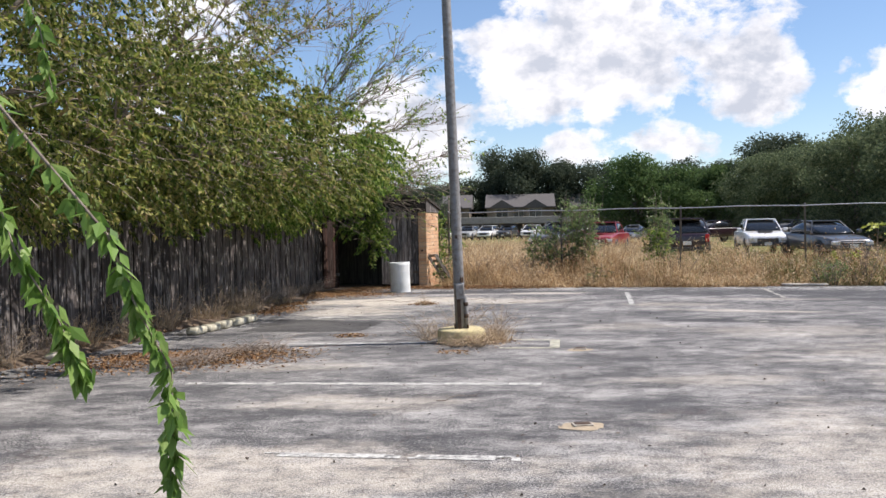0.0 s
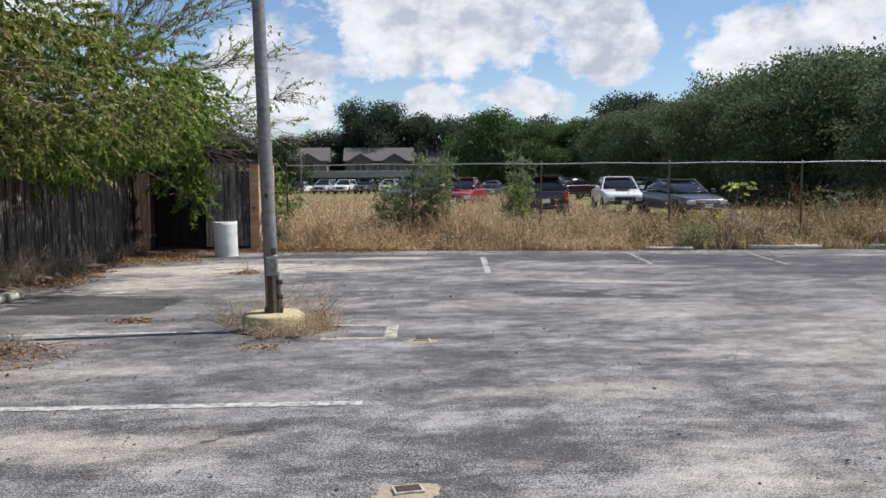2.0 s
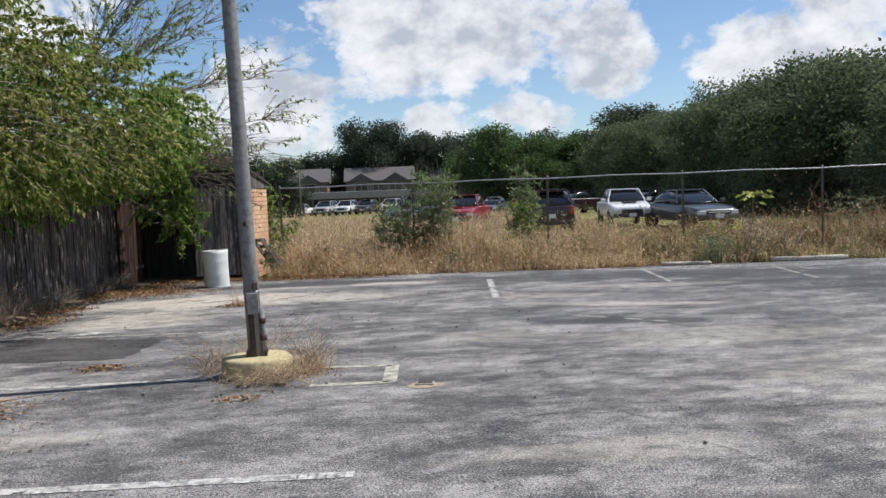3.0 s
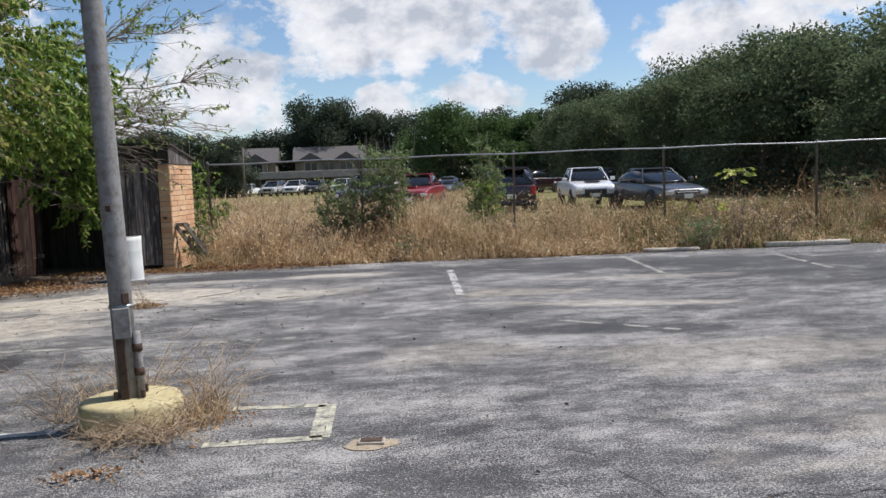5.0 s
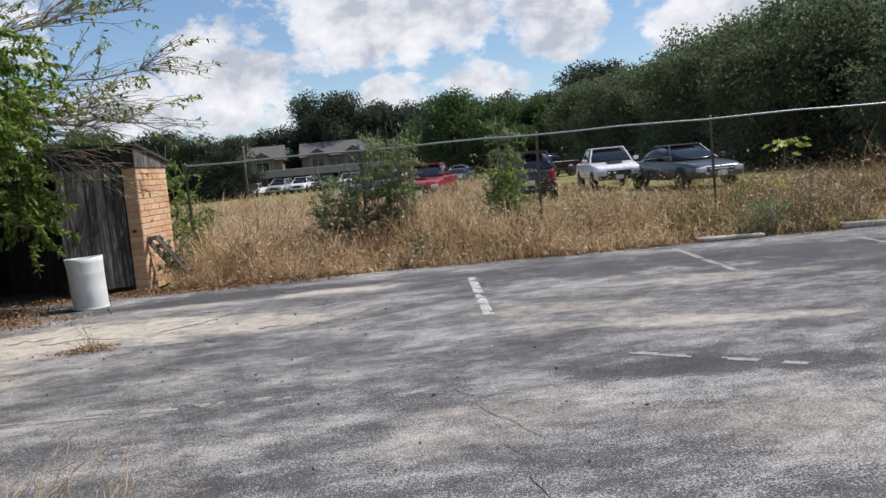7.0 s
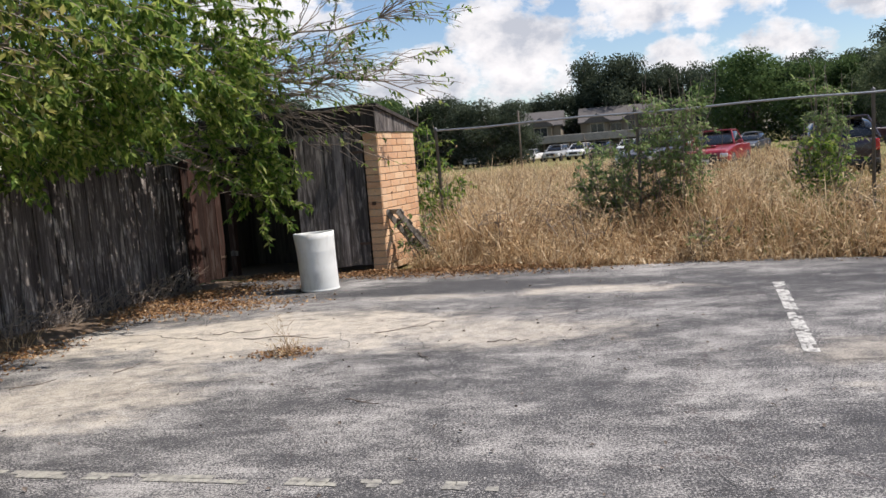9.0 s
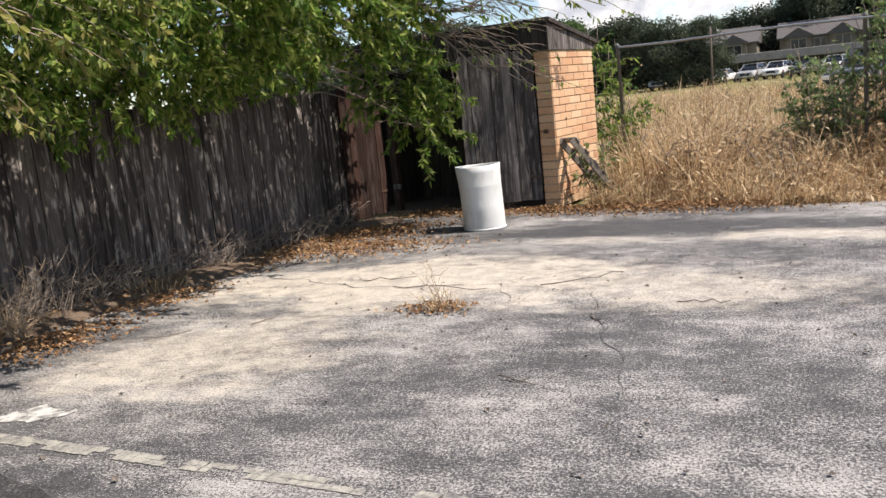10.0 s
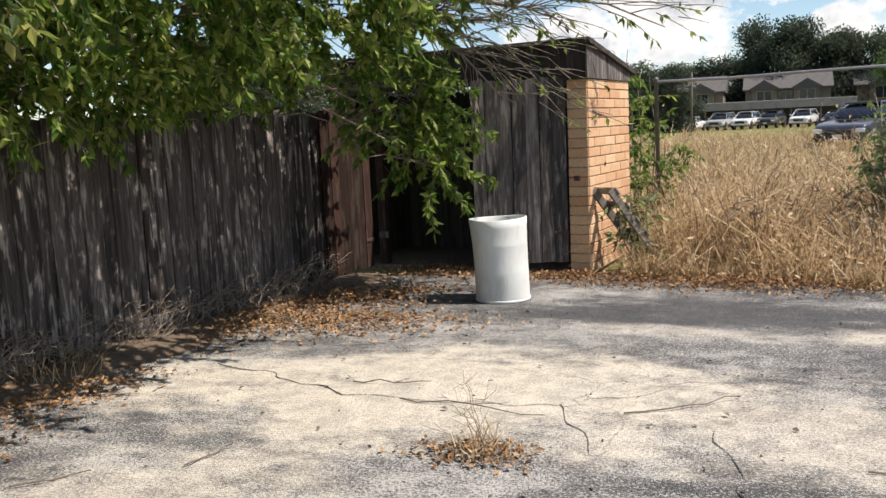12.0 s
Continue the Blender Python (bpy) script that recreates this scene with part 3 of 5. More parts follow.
LINES = [((-2.7, 8.95), (0.97, 8.54), 0.11, M_WHITE_LINE, 0.66), ((-1.3, 6.05), (0.55, 5.8), 0.11, M_WHITE_LINE, 0.6),
         ((-2.6, 15.12), (1.6, 14.5), 0.1, M_FAINT_LINE, 0.44), ((4.22, 19.75), (3.68, 16.75), 0.11, M_WHITE_LINE, 0.42),
         ((0.82, 11.95), (1.56, 11.8), 0.09, M_YELLOW_LINE, 0.75), ((1.53, 11.82), (1.42, 11.05), 0.13, M_YELLOW_LINE, 0.85),
         ((0.72, 11.13), (1.46, 11.04), 0.1, M_YELLOW_LINE, 0.7), ((7.6, 20.6), (7.0, 17.6), 0.09, M_FAINT_LINE, 0.5),
         ((-2.6, 11.95), (-0.2, 11.75), 0.1, M_WHITE_LINE, 0.5), ((4.2, 14.4), (5.1, 13.4), 0.08, M_FAINT_LINE, 0.38), ((9.9, 19.2), (9.4, 17.0), 0.09, M_FAINT_LINE, 0.5)]
for i, (a, b, w, mt, keep) in enumerate(LINES):
    worn_line("parking_line", a, b, w, mt, keep, i + 1, "flaking yellow painted bay line" if mt != M_WHITE_LINE else "flaking white painted bay line on asphalt")


quad_patch("white_paint_blot", [(-2.4, 15.24), (-1.98, 15.27), (-1.84, 15.42), (-2.15, 15.5)], M_WHITE_LINE, 0.005, "worn blot of white paint on asphalt", "paint mark")


def crack(pts, seed):
    """A wandering crack, widening and closing along its way."""
    rng = random.Random(seed)
    verts, faces = [], []
    line = []
    for (ax, ay), (bx, by) in zip(pts, pts[1:]):
        n = int(math.hypot(bx - ax, by - ay) / 0.06)
        line += [(ax + (bx - ax) * k / n, ay + (by - ay) * k / n) for k in range(n)]
    for i, (x, y) in enumerate(line):
        x += noise.noise(Vector((x * 3, y * 3, seed))) * 0.12
        y += noise.noise(Vector((x * 4, y * 4, seed + 9))) * 0.1
        w = 0.002 + 0.006 * abs(noise.noise(Vector((i * 0.13, seed, 0)))) + rng.uniform(0, 0.002)
        verts += [(x + w * 0.4, y + w, 0.0042), (x - w * 0.4, y - w, 0.0042)]
    for i in range(len(line) - 1):
        faces.append((2 * i, 2 * i + 1, 2 * i + 3, 2 * i + 2))
    tagged(new("crack", mesh_of("crack", verts, faces, M_PATCH)), "dark wandering crack in the paving", "crack", "paving cracks", "structure")


for i, line in enumerate((((-2.6, 18.9), (-1.4, 18.35), (-0.1, 18.3), (0.9, 19.0)), ((-0.1, 18.3), (0.15, 17.6)), ((1.6, 19.9), (0.7, 17.9), (1.2, 15.8)), ((5.2, 16.6), (3.7, 16.5), (2.6, 14.6), (3.0, 12.5)), ((2.2, 9.6), (4.5, 9.2), (8.0, 8.6)), ((2.9, 14.2), (2.6, 11.0), (3.4, 8.0)))):
    crack(line, i + 1)


# ---- small concrete things on the lot ----
def utility_lid(x, y, r, turn):
    """A cleanout lid in a ragged pale collar of concrete."""
    rng = random.Random(int(x * 100))
    t = thing("cleanout_cover", pose(x, y, 0, 0, 0, turn), "sandy concrete collar with a dark square cleanout lid", "drain cover", "cleanout covers")
    ring = [(0, 0, 0.022)]
    for k in range(22):
        a = 2 * math.pi * k / 22
        q = r * rng.uniform(0.8, 1.08)
        ring.append((q * 1.15 * math.cos(a), q * 0.85 * math.sin(a), 0.005))
    part("collar", mesh_of("collar", ring, [(0, 1 + k, 1 + (k + 1) % 22) for k in range(22)], M_SANDCON, True), t)
    part("rim", box("rim", 0.16, 0.1, 0.02, M_CONCRETE, 0.004, (0, 0, 0.018)), t)
    part("lid", box("lid", 0.13, 0.075, 0.014, M_RUST, 0.003, (0, 0, 0.026)), t, label="dark rusty iron lid")


M_SANDCON = stone_material("sandy concrete", (0.36, 0.29, 0.2), (0.48, 0.4, 0.29), (0.2, 0.16, 0.12), 2.2)
utility_lid(1.07, 6.7, 0.17, 5)
utility_lid(1.71, 10.82, 0.145, -12)


def rough_block(name, sx, sy, sz, mat, seed, bevel=0.02):
    bm = box_bm(sx, sy, sz, bevel, (0, 0, sz / 2))
    bmesh.ops.subdivide_edges(bm, edges=[e for e in bm.edges if e.calc_length() > 0.15], cuts=4, use_grid_fill=True)
    for v in bm.verts:
        v.co += noise.noise_vector(v.co * 6 + Vector((seed * 3.1, 0, 0))) * 0.016
    return bm_mesh(name, bm, mat, True)


for i, (x, ln, hh) in enumerate(((8.78, 1.05, 0.07), (11.38, 1.6, 0.1), (14.1, 1.7, 0.1), (16.8, 1.7, 0.1))):
    p = lot(x, 0.46 + 0.05 * (x - 8.6))
    part("wheel_stop", rough_block("wheel_stop", ln, 0.15, hh, M_CONCRETE, i), None, pose(p.x, p.y, 0, 0, 0, -12.4 + (i % 2) * 2 - 1), "weathered concrete wheel stop half sunk in weeds" if i == 0 else "weathered concrete wheel stop at the lot edge")
for ob in [o for o in scene.objects if o.name.startswith("wheel_stop")]:
    tagged(ob, category="wheel stop", group="wheel stops")

for i in range(5):
    f = i / 4
    x, y = -3.82 + 0.44 * f, 13.25 + 1.6 * f
    ob = part("kerb_stone", rough_block("kerb_stone", 0.34, 0.2, 0.12, M_KERB, 20 + i, 0.03), None, pose(x, y, 0, 0, 0, 74 + (i % 3) * 4), "broken cream concrete kerb piece")
    tagged(ob, category="kerb", group="broken kerb pieces")
ob = part("concrete_lump", rough_block("concrete_lump", 0.34, 0.18, 0.08, M_CONCRETE, 31, 0.03), None, pose(-4.75, 10.6, 0.05, 0, 0, 20), "pale lump of broken concrete by the fence")
tagged(ob, category="rubble")


def lamp_pole():
    t = thing("lamp_pole", pose(0.24, 11.77, 0), "grey steel pole set in a yellow concrete footing", "lamp pole")
    foot = lathe("footing", [(0.0, 0.0), (0.325, 0.0), (0.33, 0.03), (0.328, 0.16), (0.318, 0.182), (0.29, 0.19), (0.0, 0.195)], M_BASE, 40)
    for v in foot.vertices:
        v.co += noise.noise_vector(v.co * 5) * 0.012
        v.co.z = max(v.co.z, 0.0)
    part("footing", foot, t, label="chipped yellow painted round concrete footing")
    lean = pose(-0.01, 0, 0.17, 0, -1.5, 0)
    shaft = part("shaft", lathe("shaft", [(0.0, 0.0), (0.074, 0.0), (0.072, 1.0), (0.064, 4.0), (0.054, 7.4), (0.0, 7.42)], M_POLE, 24), t, lean)
    part("junction_box", box("junction_box", 0.11, 0.055, 0.2, M_POLE, 0.006), shaft, pose(0.005, -0.08, 0.53, 0, 0, 6), "grey steel junction box")
    part("strap", lathe("strap", [(0.075, 0.625), (0.08, 0.625), (0.08, 0.645), (0.075, 0.645)], M_GALV, 20), shaft)
    # a solid dark strip stands in for the shaded gap of the hand hole
    part("cable_channel", box("cable_channel", 0.055, 0.03, 0.44, M_RUST, 0.004, (0, 0, 0.22)), shaft, pose(-0.015, -0.078, 0.0), "dark rust-coloured strip for the open hand hole's shade")
    conduit = part("conduit", lathe("conduit", [(0.0, 0.0), (0.026, 0.0), (0.026, 0.46), (0.0, 0.47)], M_POLE, 12), shaft, pose(0.082, -0.045, 0))
    for cz in (0.17, 0.33):
        part("coupling", lathe("coupling", [(0.026, 0.0), (0.033, 0.003), (0.033, 0.05), (0.026, 0.053)], M_RUST, 12), conduit, pose(0, 0, cz), "rusted pipe coupling")
    part("clip", box("clip", 0.045, 0.02, 0.07, M_RUST, 0.004), shaft, pose(0.04, -0.075, 0.69, 0, 0, 25))
    part("bracket", box("bracket", 0.035, 0.025, 0.045, M_RUST, 0.005), shaft, pose(-0.01, -0.075, 1.28))
    for k in range(4):
        a = radians(45 + 90 * k)
        part("bolt", lathe("bolt", [(0.0, 0.0), (0.014, 0.0), (0.014, 0.05), (0.0, 0.052)], M_RUST, 6, False), t, pose(0.12 * math.cos(a), 0.12 * math.sin(a), 0.2))


lamp_pole()


def drum():
    t = thing("plastic_drum", pose(-1.05, 21.2, 0, 0, 0, -14), "white plastic drum with its top cut off unevenly", "drum")
    sides, rings = 48, []
    prof = [(0.0, 0.0), (0.225, 0.0), (0.238, 0.012), (0.243, 0.04), (0.242, 0.25), (0.243, 0.262), (0.242, 0.275), (0.243, 0.5), (0.2445, 0.51), (0.243, 0.52), (0.246, 0.66), (0.25, 0.735), (0.242, 0.738), (0.239, 0.73), (0.237, 0.6), (0.234, 0.05), (0.0, 0.03)]
    me = lathe("shell", prof, M_DRUM, sides)
    for v in me.vertices:
        a = math.atan2(v.co.y, v.co.x)
        k = max(0.0, (v.co.z - 0.45) / 0.3)
        v.co.z += k * (0.005 * math.sin(2 * a + 0.7) + 0.009 * math.cos(a))
        v.co.x = v.co.x * (1 + 0.03 * k) - 0.03 * v.co.z
        v.co.x -= 0.02 * k * max(0.0, -math.cos(a))
        v.co.y *= 1 - 0.03 * k
    part("shell", me, t)
    part("base_ring", lathe("base_ring", [(0.236, 0.0), (0.248, 0.004), (0.25, 0.022), (0.243, 0.03)], M_DRUM, 48), t, label="scuffed base ring")


drum()


# ---- timber fence and brick enclosure ----
def board_mesh(name, w, h, th, mat, seed, ear=0.018):
    rng = random.Random(seed)
    pts = [(-w / 2, 0), (w / 2, 0), (w / 2, h - ear), (w / 2 - ear, h + rng.uniform(-0.015, 0.01)), (-w / 2 + ear, h + rng.uniform(-0.015, 0.01)), (-w / 2, h - ear)]
    bow = rng.uniform(-0.003, 0.003)
    verts, faces = [], []
    for s in (-th / 2, th / 2):
        for x, z in pts:
            verts.append((x + bow * math.sin(z * 2.5) + rng.uniform(-0.003, 0.003), s, z))
    n = len(pts)
    faces.append(tuple(range(n)))
    faces.append(tuple(reversed(range(n, 2 * n))))
    for i in range(n):
        j = (i + 1) % n
        faces.append((j, i, n + i, n + j))
    return mesh_of(name, verts, faces, mat)


def timber_fence():
    t = thing("wooden_fence", pose(fence_x(0), 0, 0), "weathered dark grey vertical board fence", "fence", kind="structure")
    inv = t.matrix_basis.inverted()
    rng = random.Random(8)
    step = 0.139
    n = int(21.75 / step)
    ux, uy = 0.2149, 0.9766
    meshes = [board_mesh("board", 0.153, 1.74, 0.018, M_FENCE, k) for k in range(7)]
    deg = math.degrees(math.atan2(uy, ux))
    for i in range(n):
        s = 0.8 + i * step
        x, y = fence_x(0) + ux * s * 1.0, uy * s
        off = 0.0094 * (1 if i % 2 else -1)
        part("board", meshes[rng.randrange(7)], t, inv @ pose(x + off, y, rng.uniform(0.0, 0.05), rng.uniform(-0.08, 0.08), rng.uniform(-0.12, 0.12), deg + rng.uniform(-0.3, 0.3)))
    ln = n * step
    for z in (0.35, 1.45):
        c = pose(fence_x(0) + ux * (0.8 + ln / 2) - 0.055, uy * (0.8 + ln / 2), z, 0, 0, deg)
        part("rail", box("rail", ln, 0.04, 0.09, M_FENCE, 0.004), t, inv @ c)
    for k in range(9):
        s = 0.9 + k * 2.45
        part("post", box("post", 0.09, 0.09, 1.75, M_FENCE, 0.006, (0, 0, 0.875)), t, inv @ pose(fence_x(0) + ux * s - 0.13, uy * s, 0, 0, 0, deg))
    # the plank along the foot of the boards
    part("kickboard", box("kickboard", 9.0, 0.03, 0.16, M_FENCE, 0.005, (0, 0, 0.09)), t, inv @ pose(fence_x(16.5) + 0.03, 16.5, 0.0, 0, 0, deg))


timber_fence()

# The enclosure: local x to the right along its front, local y to the back, from the brick corner.
ENC = pose(-0.42, 22.58, 0, 0, 0, -12.4)
WALL_L, WALL_H, COURSE, BRICK = 1.42, 1.98, 0.099, 0.355


def leaf_gate(name, m, boards, width, height, mat, label, seed):
    t = thing(name, m, label, "gate", "enclosure gates")
    meshes = [board_mesh("board", width - 0.006, height, 0.019, mat, seed + k, 0.022) for k in range(4)]
    rng = random.Random(seed)
    for i in range(boards):
        part("board", meshes[i % 4], t, pose(-(i + 0.5) * width, rng.uniform(-0.004, 0.004), rng.uniform(-0.02, 0.02), 0, rng.uniform(-0.15, 0.15), 0))
    w = boards * width
    for z in (0.25, height - 0.3):
        part("rail", box("rail", w, 0.035, 0.085, mat, 0.004), t, pose(-w / 2, 0.03, z))
    brace = math.hypot(w, height - 0.6)
    part("brace", box("brace", brace * 0.96, 0.03, 0.075, mat, 0.004), t, pose(-w / 2, 0.062, height / 2, 0, math.degrees(math.atan2(height - 0.6, w)), 0))
    for z in (0.3, height - 0.3):
        part("hinge", box("hinge", 0.16, 0.012, 0.035, M_RUST, 0.003), t, pose(-0.07, -0.016, z), "rusted strap hinge")
    return t


def enclosure():
    t = thing("brick_enclosure", ENC, "orange brick enclosure with a sloping board roof", "shed", kind="structure")
    # cores of the brick walls, the bricks stand proud of them
    wall = part("wall", box("wall", 0.2, WALL_L - 0.01, WALL_H - 0.01, M_MORTAR, 0.0, (-0.108, WALL_L / 2 + 0.004, (WALL_H - 0.01) / 2)), t)
    # inner walls and floor take dark colours to carry the opening's shade
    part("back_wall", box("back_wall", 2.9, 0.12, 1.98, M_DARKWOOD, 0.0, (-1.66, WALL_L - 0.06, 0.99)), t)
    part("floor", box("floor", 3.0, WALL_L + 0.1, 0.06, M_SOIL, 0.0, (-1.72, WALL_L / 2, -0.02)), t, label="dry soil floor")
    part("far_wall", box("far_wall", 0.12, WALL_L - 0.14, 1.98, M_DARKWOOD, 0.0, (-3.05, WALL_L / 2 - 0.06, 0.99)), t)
    # sloping roof with a deep front board
    z0, z1 = 2.38, 2.1
    roof = [(-3.2, -0.1, z0), (0.07, -0.1, z0), (0.07, WALL_L + 0.12, z1), (-3.2, WALL_L + 0.12, z1)]
    vs = roof + [(x, y, z - 0.05) for x, y, z in roof]
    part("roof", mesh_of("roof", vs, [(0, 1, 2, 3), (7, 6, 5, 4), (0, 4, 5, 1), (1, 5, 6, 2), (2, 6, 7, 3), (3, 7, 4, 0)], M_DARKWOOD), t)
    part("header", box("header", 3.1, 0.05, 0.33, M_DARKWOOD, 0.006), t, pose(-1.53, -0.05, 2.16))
    # upright boards between brick and roof on the open side
    n = 10
    for i in range(n):
        y0 = -0.07 + i * (WALL_L + 0.1) / n
        top = z0 - 0.05 - (y0 + 0.1) / (WALL_L + 0.22) * (z0 - z1)
        part("gable_board", box("gable_board", 0.022, (WALL_L + 0.1) / n - 0.008, top - WALL_H - 0.004, M_GREYWOOD, 0.003), t, pose(0.018, y0 + 0.075, (top + WALL_H) / 2))
    part("door_post", box("door_post", 0.1, 0.1, 2.0, M_REDWOOD, 0.006, (0, 0, 1.0)), t, pose(-2.5, 0.0, 0))
    part("latch_block", box("latch_block", 0.12, 0.05, 0.07, M_GREYWOOD, 0.004), t, pose(-2.45, -0.08, 0.36))
    part("hasp", box("hasp", 0.06, 0.03, 0.05, M_RUST, 0.006), t, pose(-0.12, -0.02, 0.98))
    # bricks of the side wall and of the pier's front, in running bond
    full = box("brick", 0.1, BRICK - 0.011, COURSE - 0.011, M_BRICK, 0.004)
    half = box("brick", 0.1, BRICK / 2 - 0.011, COURSE - 0.011, M_BRICK, 0.004)
    face = box("brick", 0.212, 0.1, COURSE - 0.011, M_BRICK, 0.004)
    rng = random.Random(12)
    for c in range(int(WALL_H / COURSE)):
        z = (c + 0.5) * COURSE
        y = 0.0
        odd = c % 2
        while y < WALL_L - 0.05:
            ln = BRICK / 2 if (odd and y == 0.0) or WALL_L - y < BRICK * 0.75 else BRICK
            me = half if ln < BRICK else full
            part("brick", me, wall, pose(-0.043 + rng.uniform(-0.002, 0.003), y + ln / 2, z, 0, 0, rng.uniform(-0.4, 0.4)))
            y += ln
        part("brick", face, wall, pose(-0.108, 0.043 + rng.uniform(-0.003, 0.003), z, 0, 0, rng.uniform(-0.4, 0.4)))


enclosure()
leaf_gate("timber_gate", ENC @ pose(-0.225, -0.03, 0.12, 0, 0, 24), 7, 0.138, 1.9, M_GREYWOOD, "silver-grey board gate standing ajar", 50)
leaf_gate("timber_gate", pose(-2.84, 22.66, 0.06, 0, 0, 77), 6, 0.142, 1.74, M_REDWOOD, "dark reddish board gate folded against the fence", 60)


def pallet():
    t = thing("broken_pallet", ENC @ pose(0.13, 0.0, 0.86, 0, 0, 52) @ pose(0, 0, 0, 0, 52, 0), "grey broken pallet leaning on the brick wall", "pallet")
    for y in (-0.16, 0.16):
        part("runner", box("runner", 1.06, 0.035, 0.08, M_PALLET, 0.005), t, pose(0.53, y, 0))
    for k in range(6):
        part("slat", box("slat", 0.09, 0.38, 0.018, M_PALLET, 0.004), t, pose(0.06 + k * 0.19, 0, 0.05, 0, 0, (k % 3 - 1) * 3))


pallet()


# ---- chain-link fence ----
def chain_link():
    t = thing("chain_link_fence", LOT, "chain-link fence with a galvanised top rail", "fence", kind="structure")
    y, h, x0, x1, step = 2.45, 1.97, -0.33, 46.8, 3.17
    n = int((x1 - x0) / step)
    post = lathe("post", [(0.0, 0.0), (0.025, 0.0), (0.025, h + 0.02), (0.032, h + 0.025), (0.028, h + 0.05), (0.0, h + 0.075)], M_FENCEPOST, 12)
    for k in range(n + 1):
        part("post", post, t, pose(x0 + k * step, y, 0, 0, (k * 37 % 5 - 2) * 0.4, 0))
    hp = Heap()
    hp.tube([(x0 + i * (x1 - x0) / 60, y - 0.03, h + 0.01 - 0.012 * math.sin(i * 1.7)) for i in range(61)], 0.017, 0.017, 8)
    part("top_rail", hp.mesh("top_rail", M_GALV, True), t)
    wires = Heap()
    span = x0 + 7 * step
    for i in range(int((span - x0 + 1.9) / 0.11)):
        for s in (1, -1):
            a = x0 - 1.9 + i * 0.11 if s == 1 else x0 + i * 0.11
            b = a + s * 1.9
            lo, hi = 0.03, h - 0.02
            pts = []
            for px, pz in ((a, lo), (b, hi)):
                f = 0.0
                cx = min(max(px, x0), span)
                f = (cx - a) / (b - a)
                pts.append((cx, y + 0.012 * s, lo + (hi - lo) * min(max(f, 0), 1)))
            if (Vector(pts[0]) - Vector(pts[1])).length > 0.05:
                wires.tube(pts, 0.0008, 0.0008, 3)
    part("wire_mesh", wires.mesh("wire_mesh", M_FENCEPOST), t)


chain_link()


# ---- trees over the fence ----
def spray(wood, leaf, p, d, length, count, size, rng, nprng, droop=0.5):
    """A drooping twig with leaves in pairs along it."""
    pts, q, e = [p], Vector(p), Vector(d).normalized()
    for k in range(4):
        e = (e + Vector((0, 0, -droop * 0.25)) + Vector((rng.uniform(-1, 1), rng.uniform(-1, 1), rng.uniform(-1, 1))) * 0.14).normalized()
        q = q + e * length / 4
        pts.append(tuple(q))
    wood.tube(pts, 0.006, 0.002, 3)
    if not count:
        return
    A = np.array(pts)
    f = nprng.uniform(0.1, 1.0, count) * 4
    i = np.minimum(f.astype(int), 3)
    base = A[i] + (A[i + 1] - A[i]) * (f - i)[:, None]
    D = (A[i + 1] - A[i]) / (length / 4) * 0.55 + nprng.normal(size=(count, 3)) * 0.6 + np.array([0, 0, -0.35])
    s = size * nprng.uniform(0.65, 1.25, count)
    leaf.leaves(base, D, s, s * 0.42, nprng)


def bent(a, b, sag, rng, n=6, wild=0.12):
    a, b = Vector(a), Vector(b)
    ln = (b - a).length
    out = []
    for k in range(n + 1):
        f = k / n
        p = a.lerp(b, f) + Vector((0, 0, sag * math.sin(math.pi * f) * ln))
        if 0 < k < n:
            p += Vector((rng.uniform(-1, 1), rng.uniform(-1, 1), rng.uniform(-1, 1))) * wild * ln / n
        out.append(tuple(p))
    return out


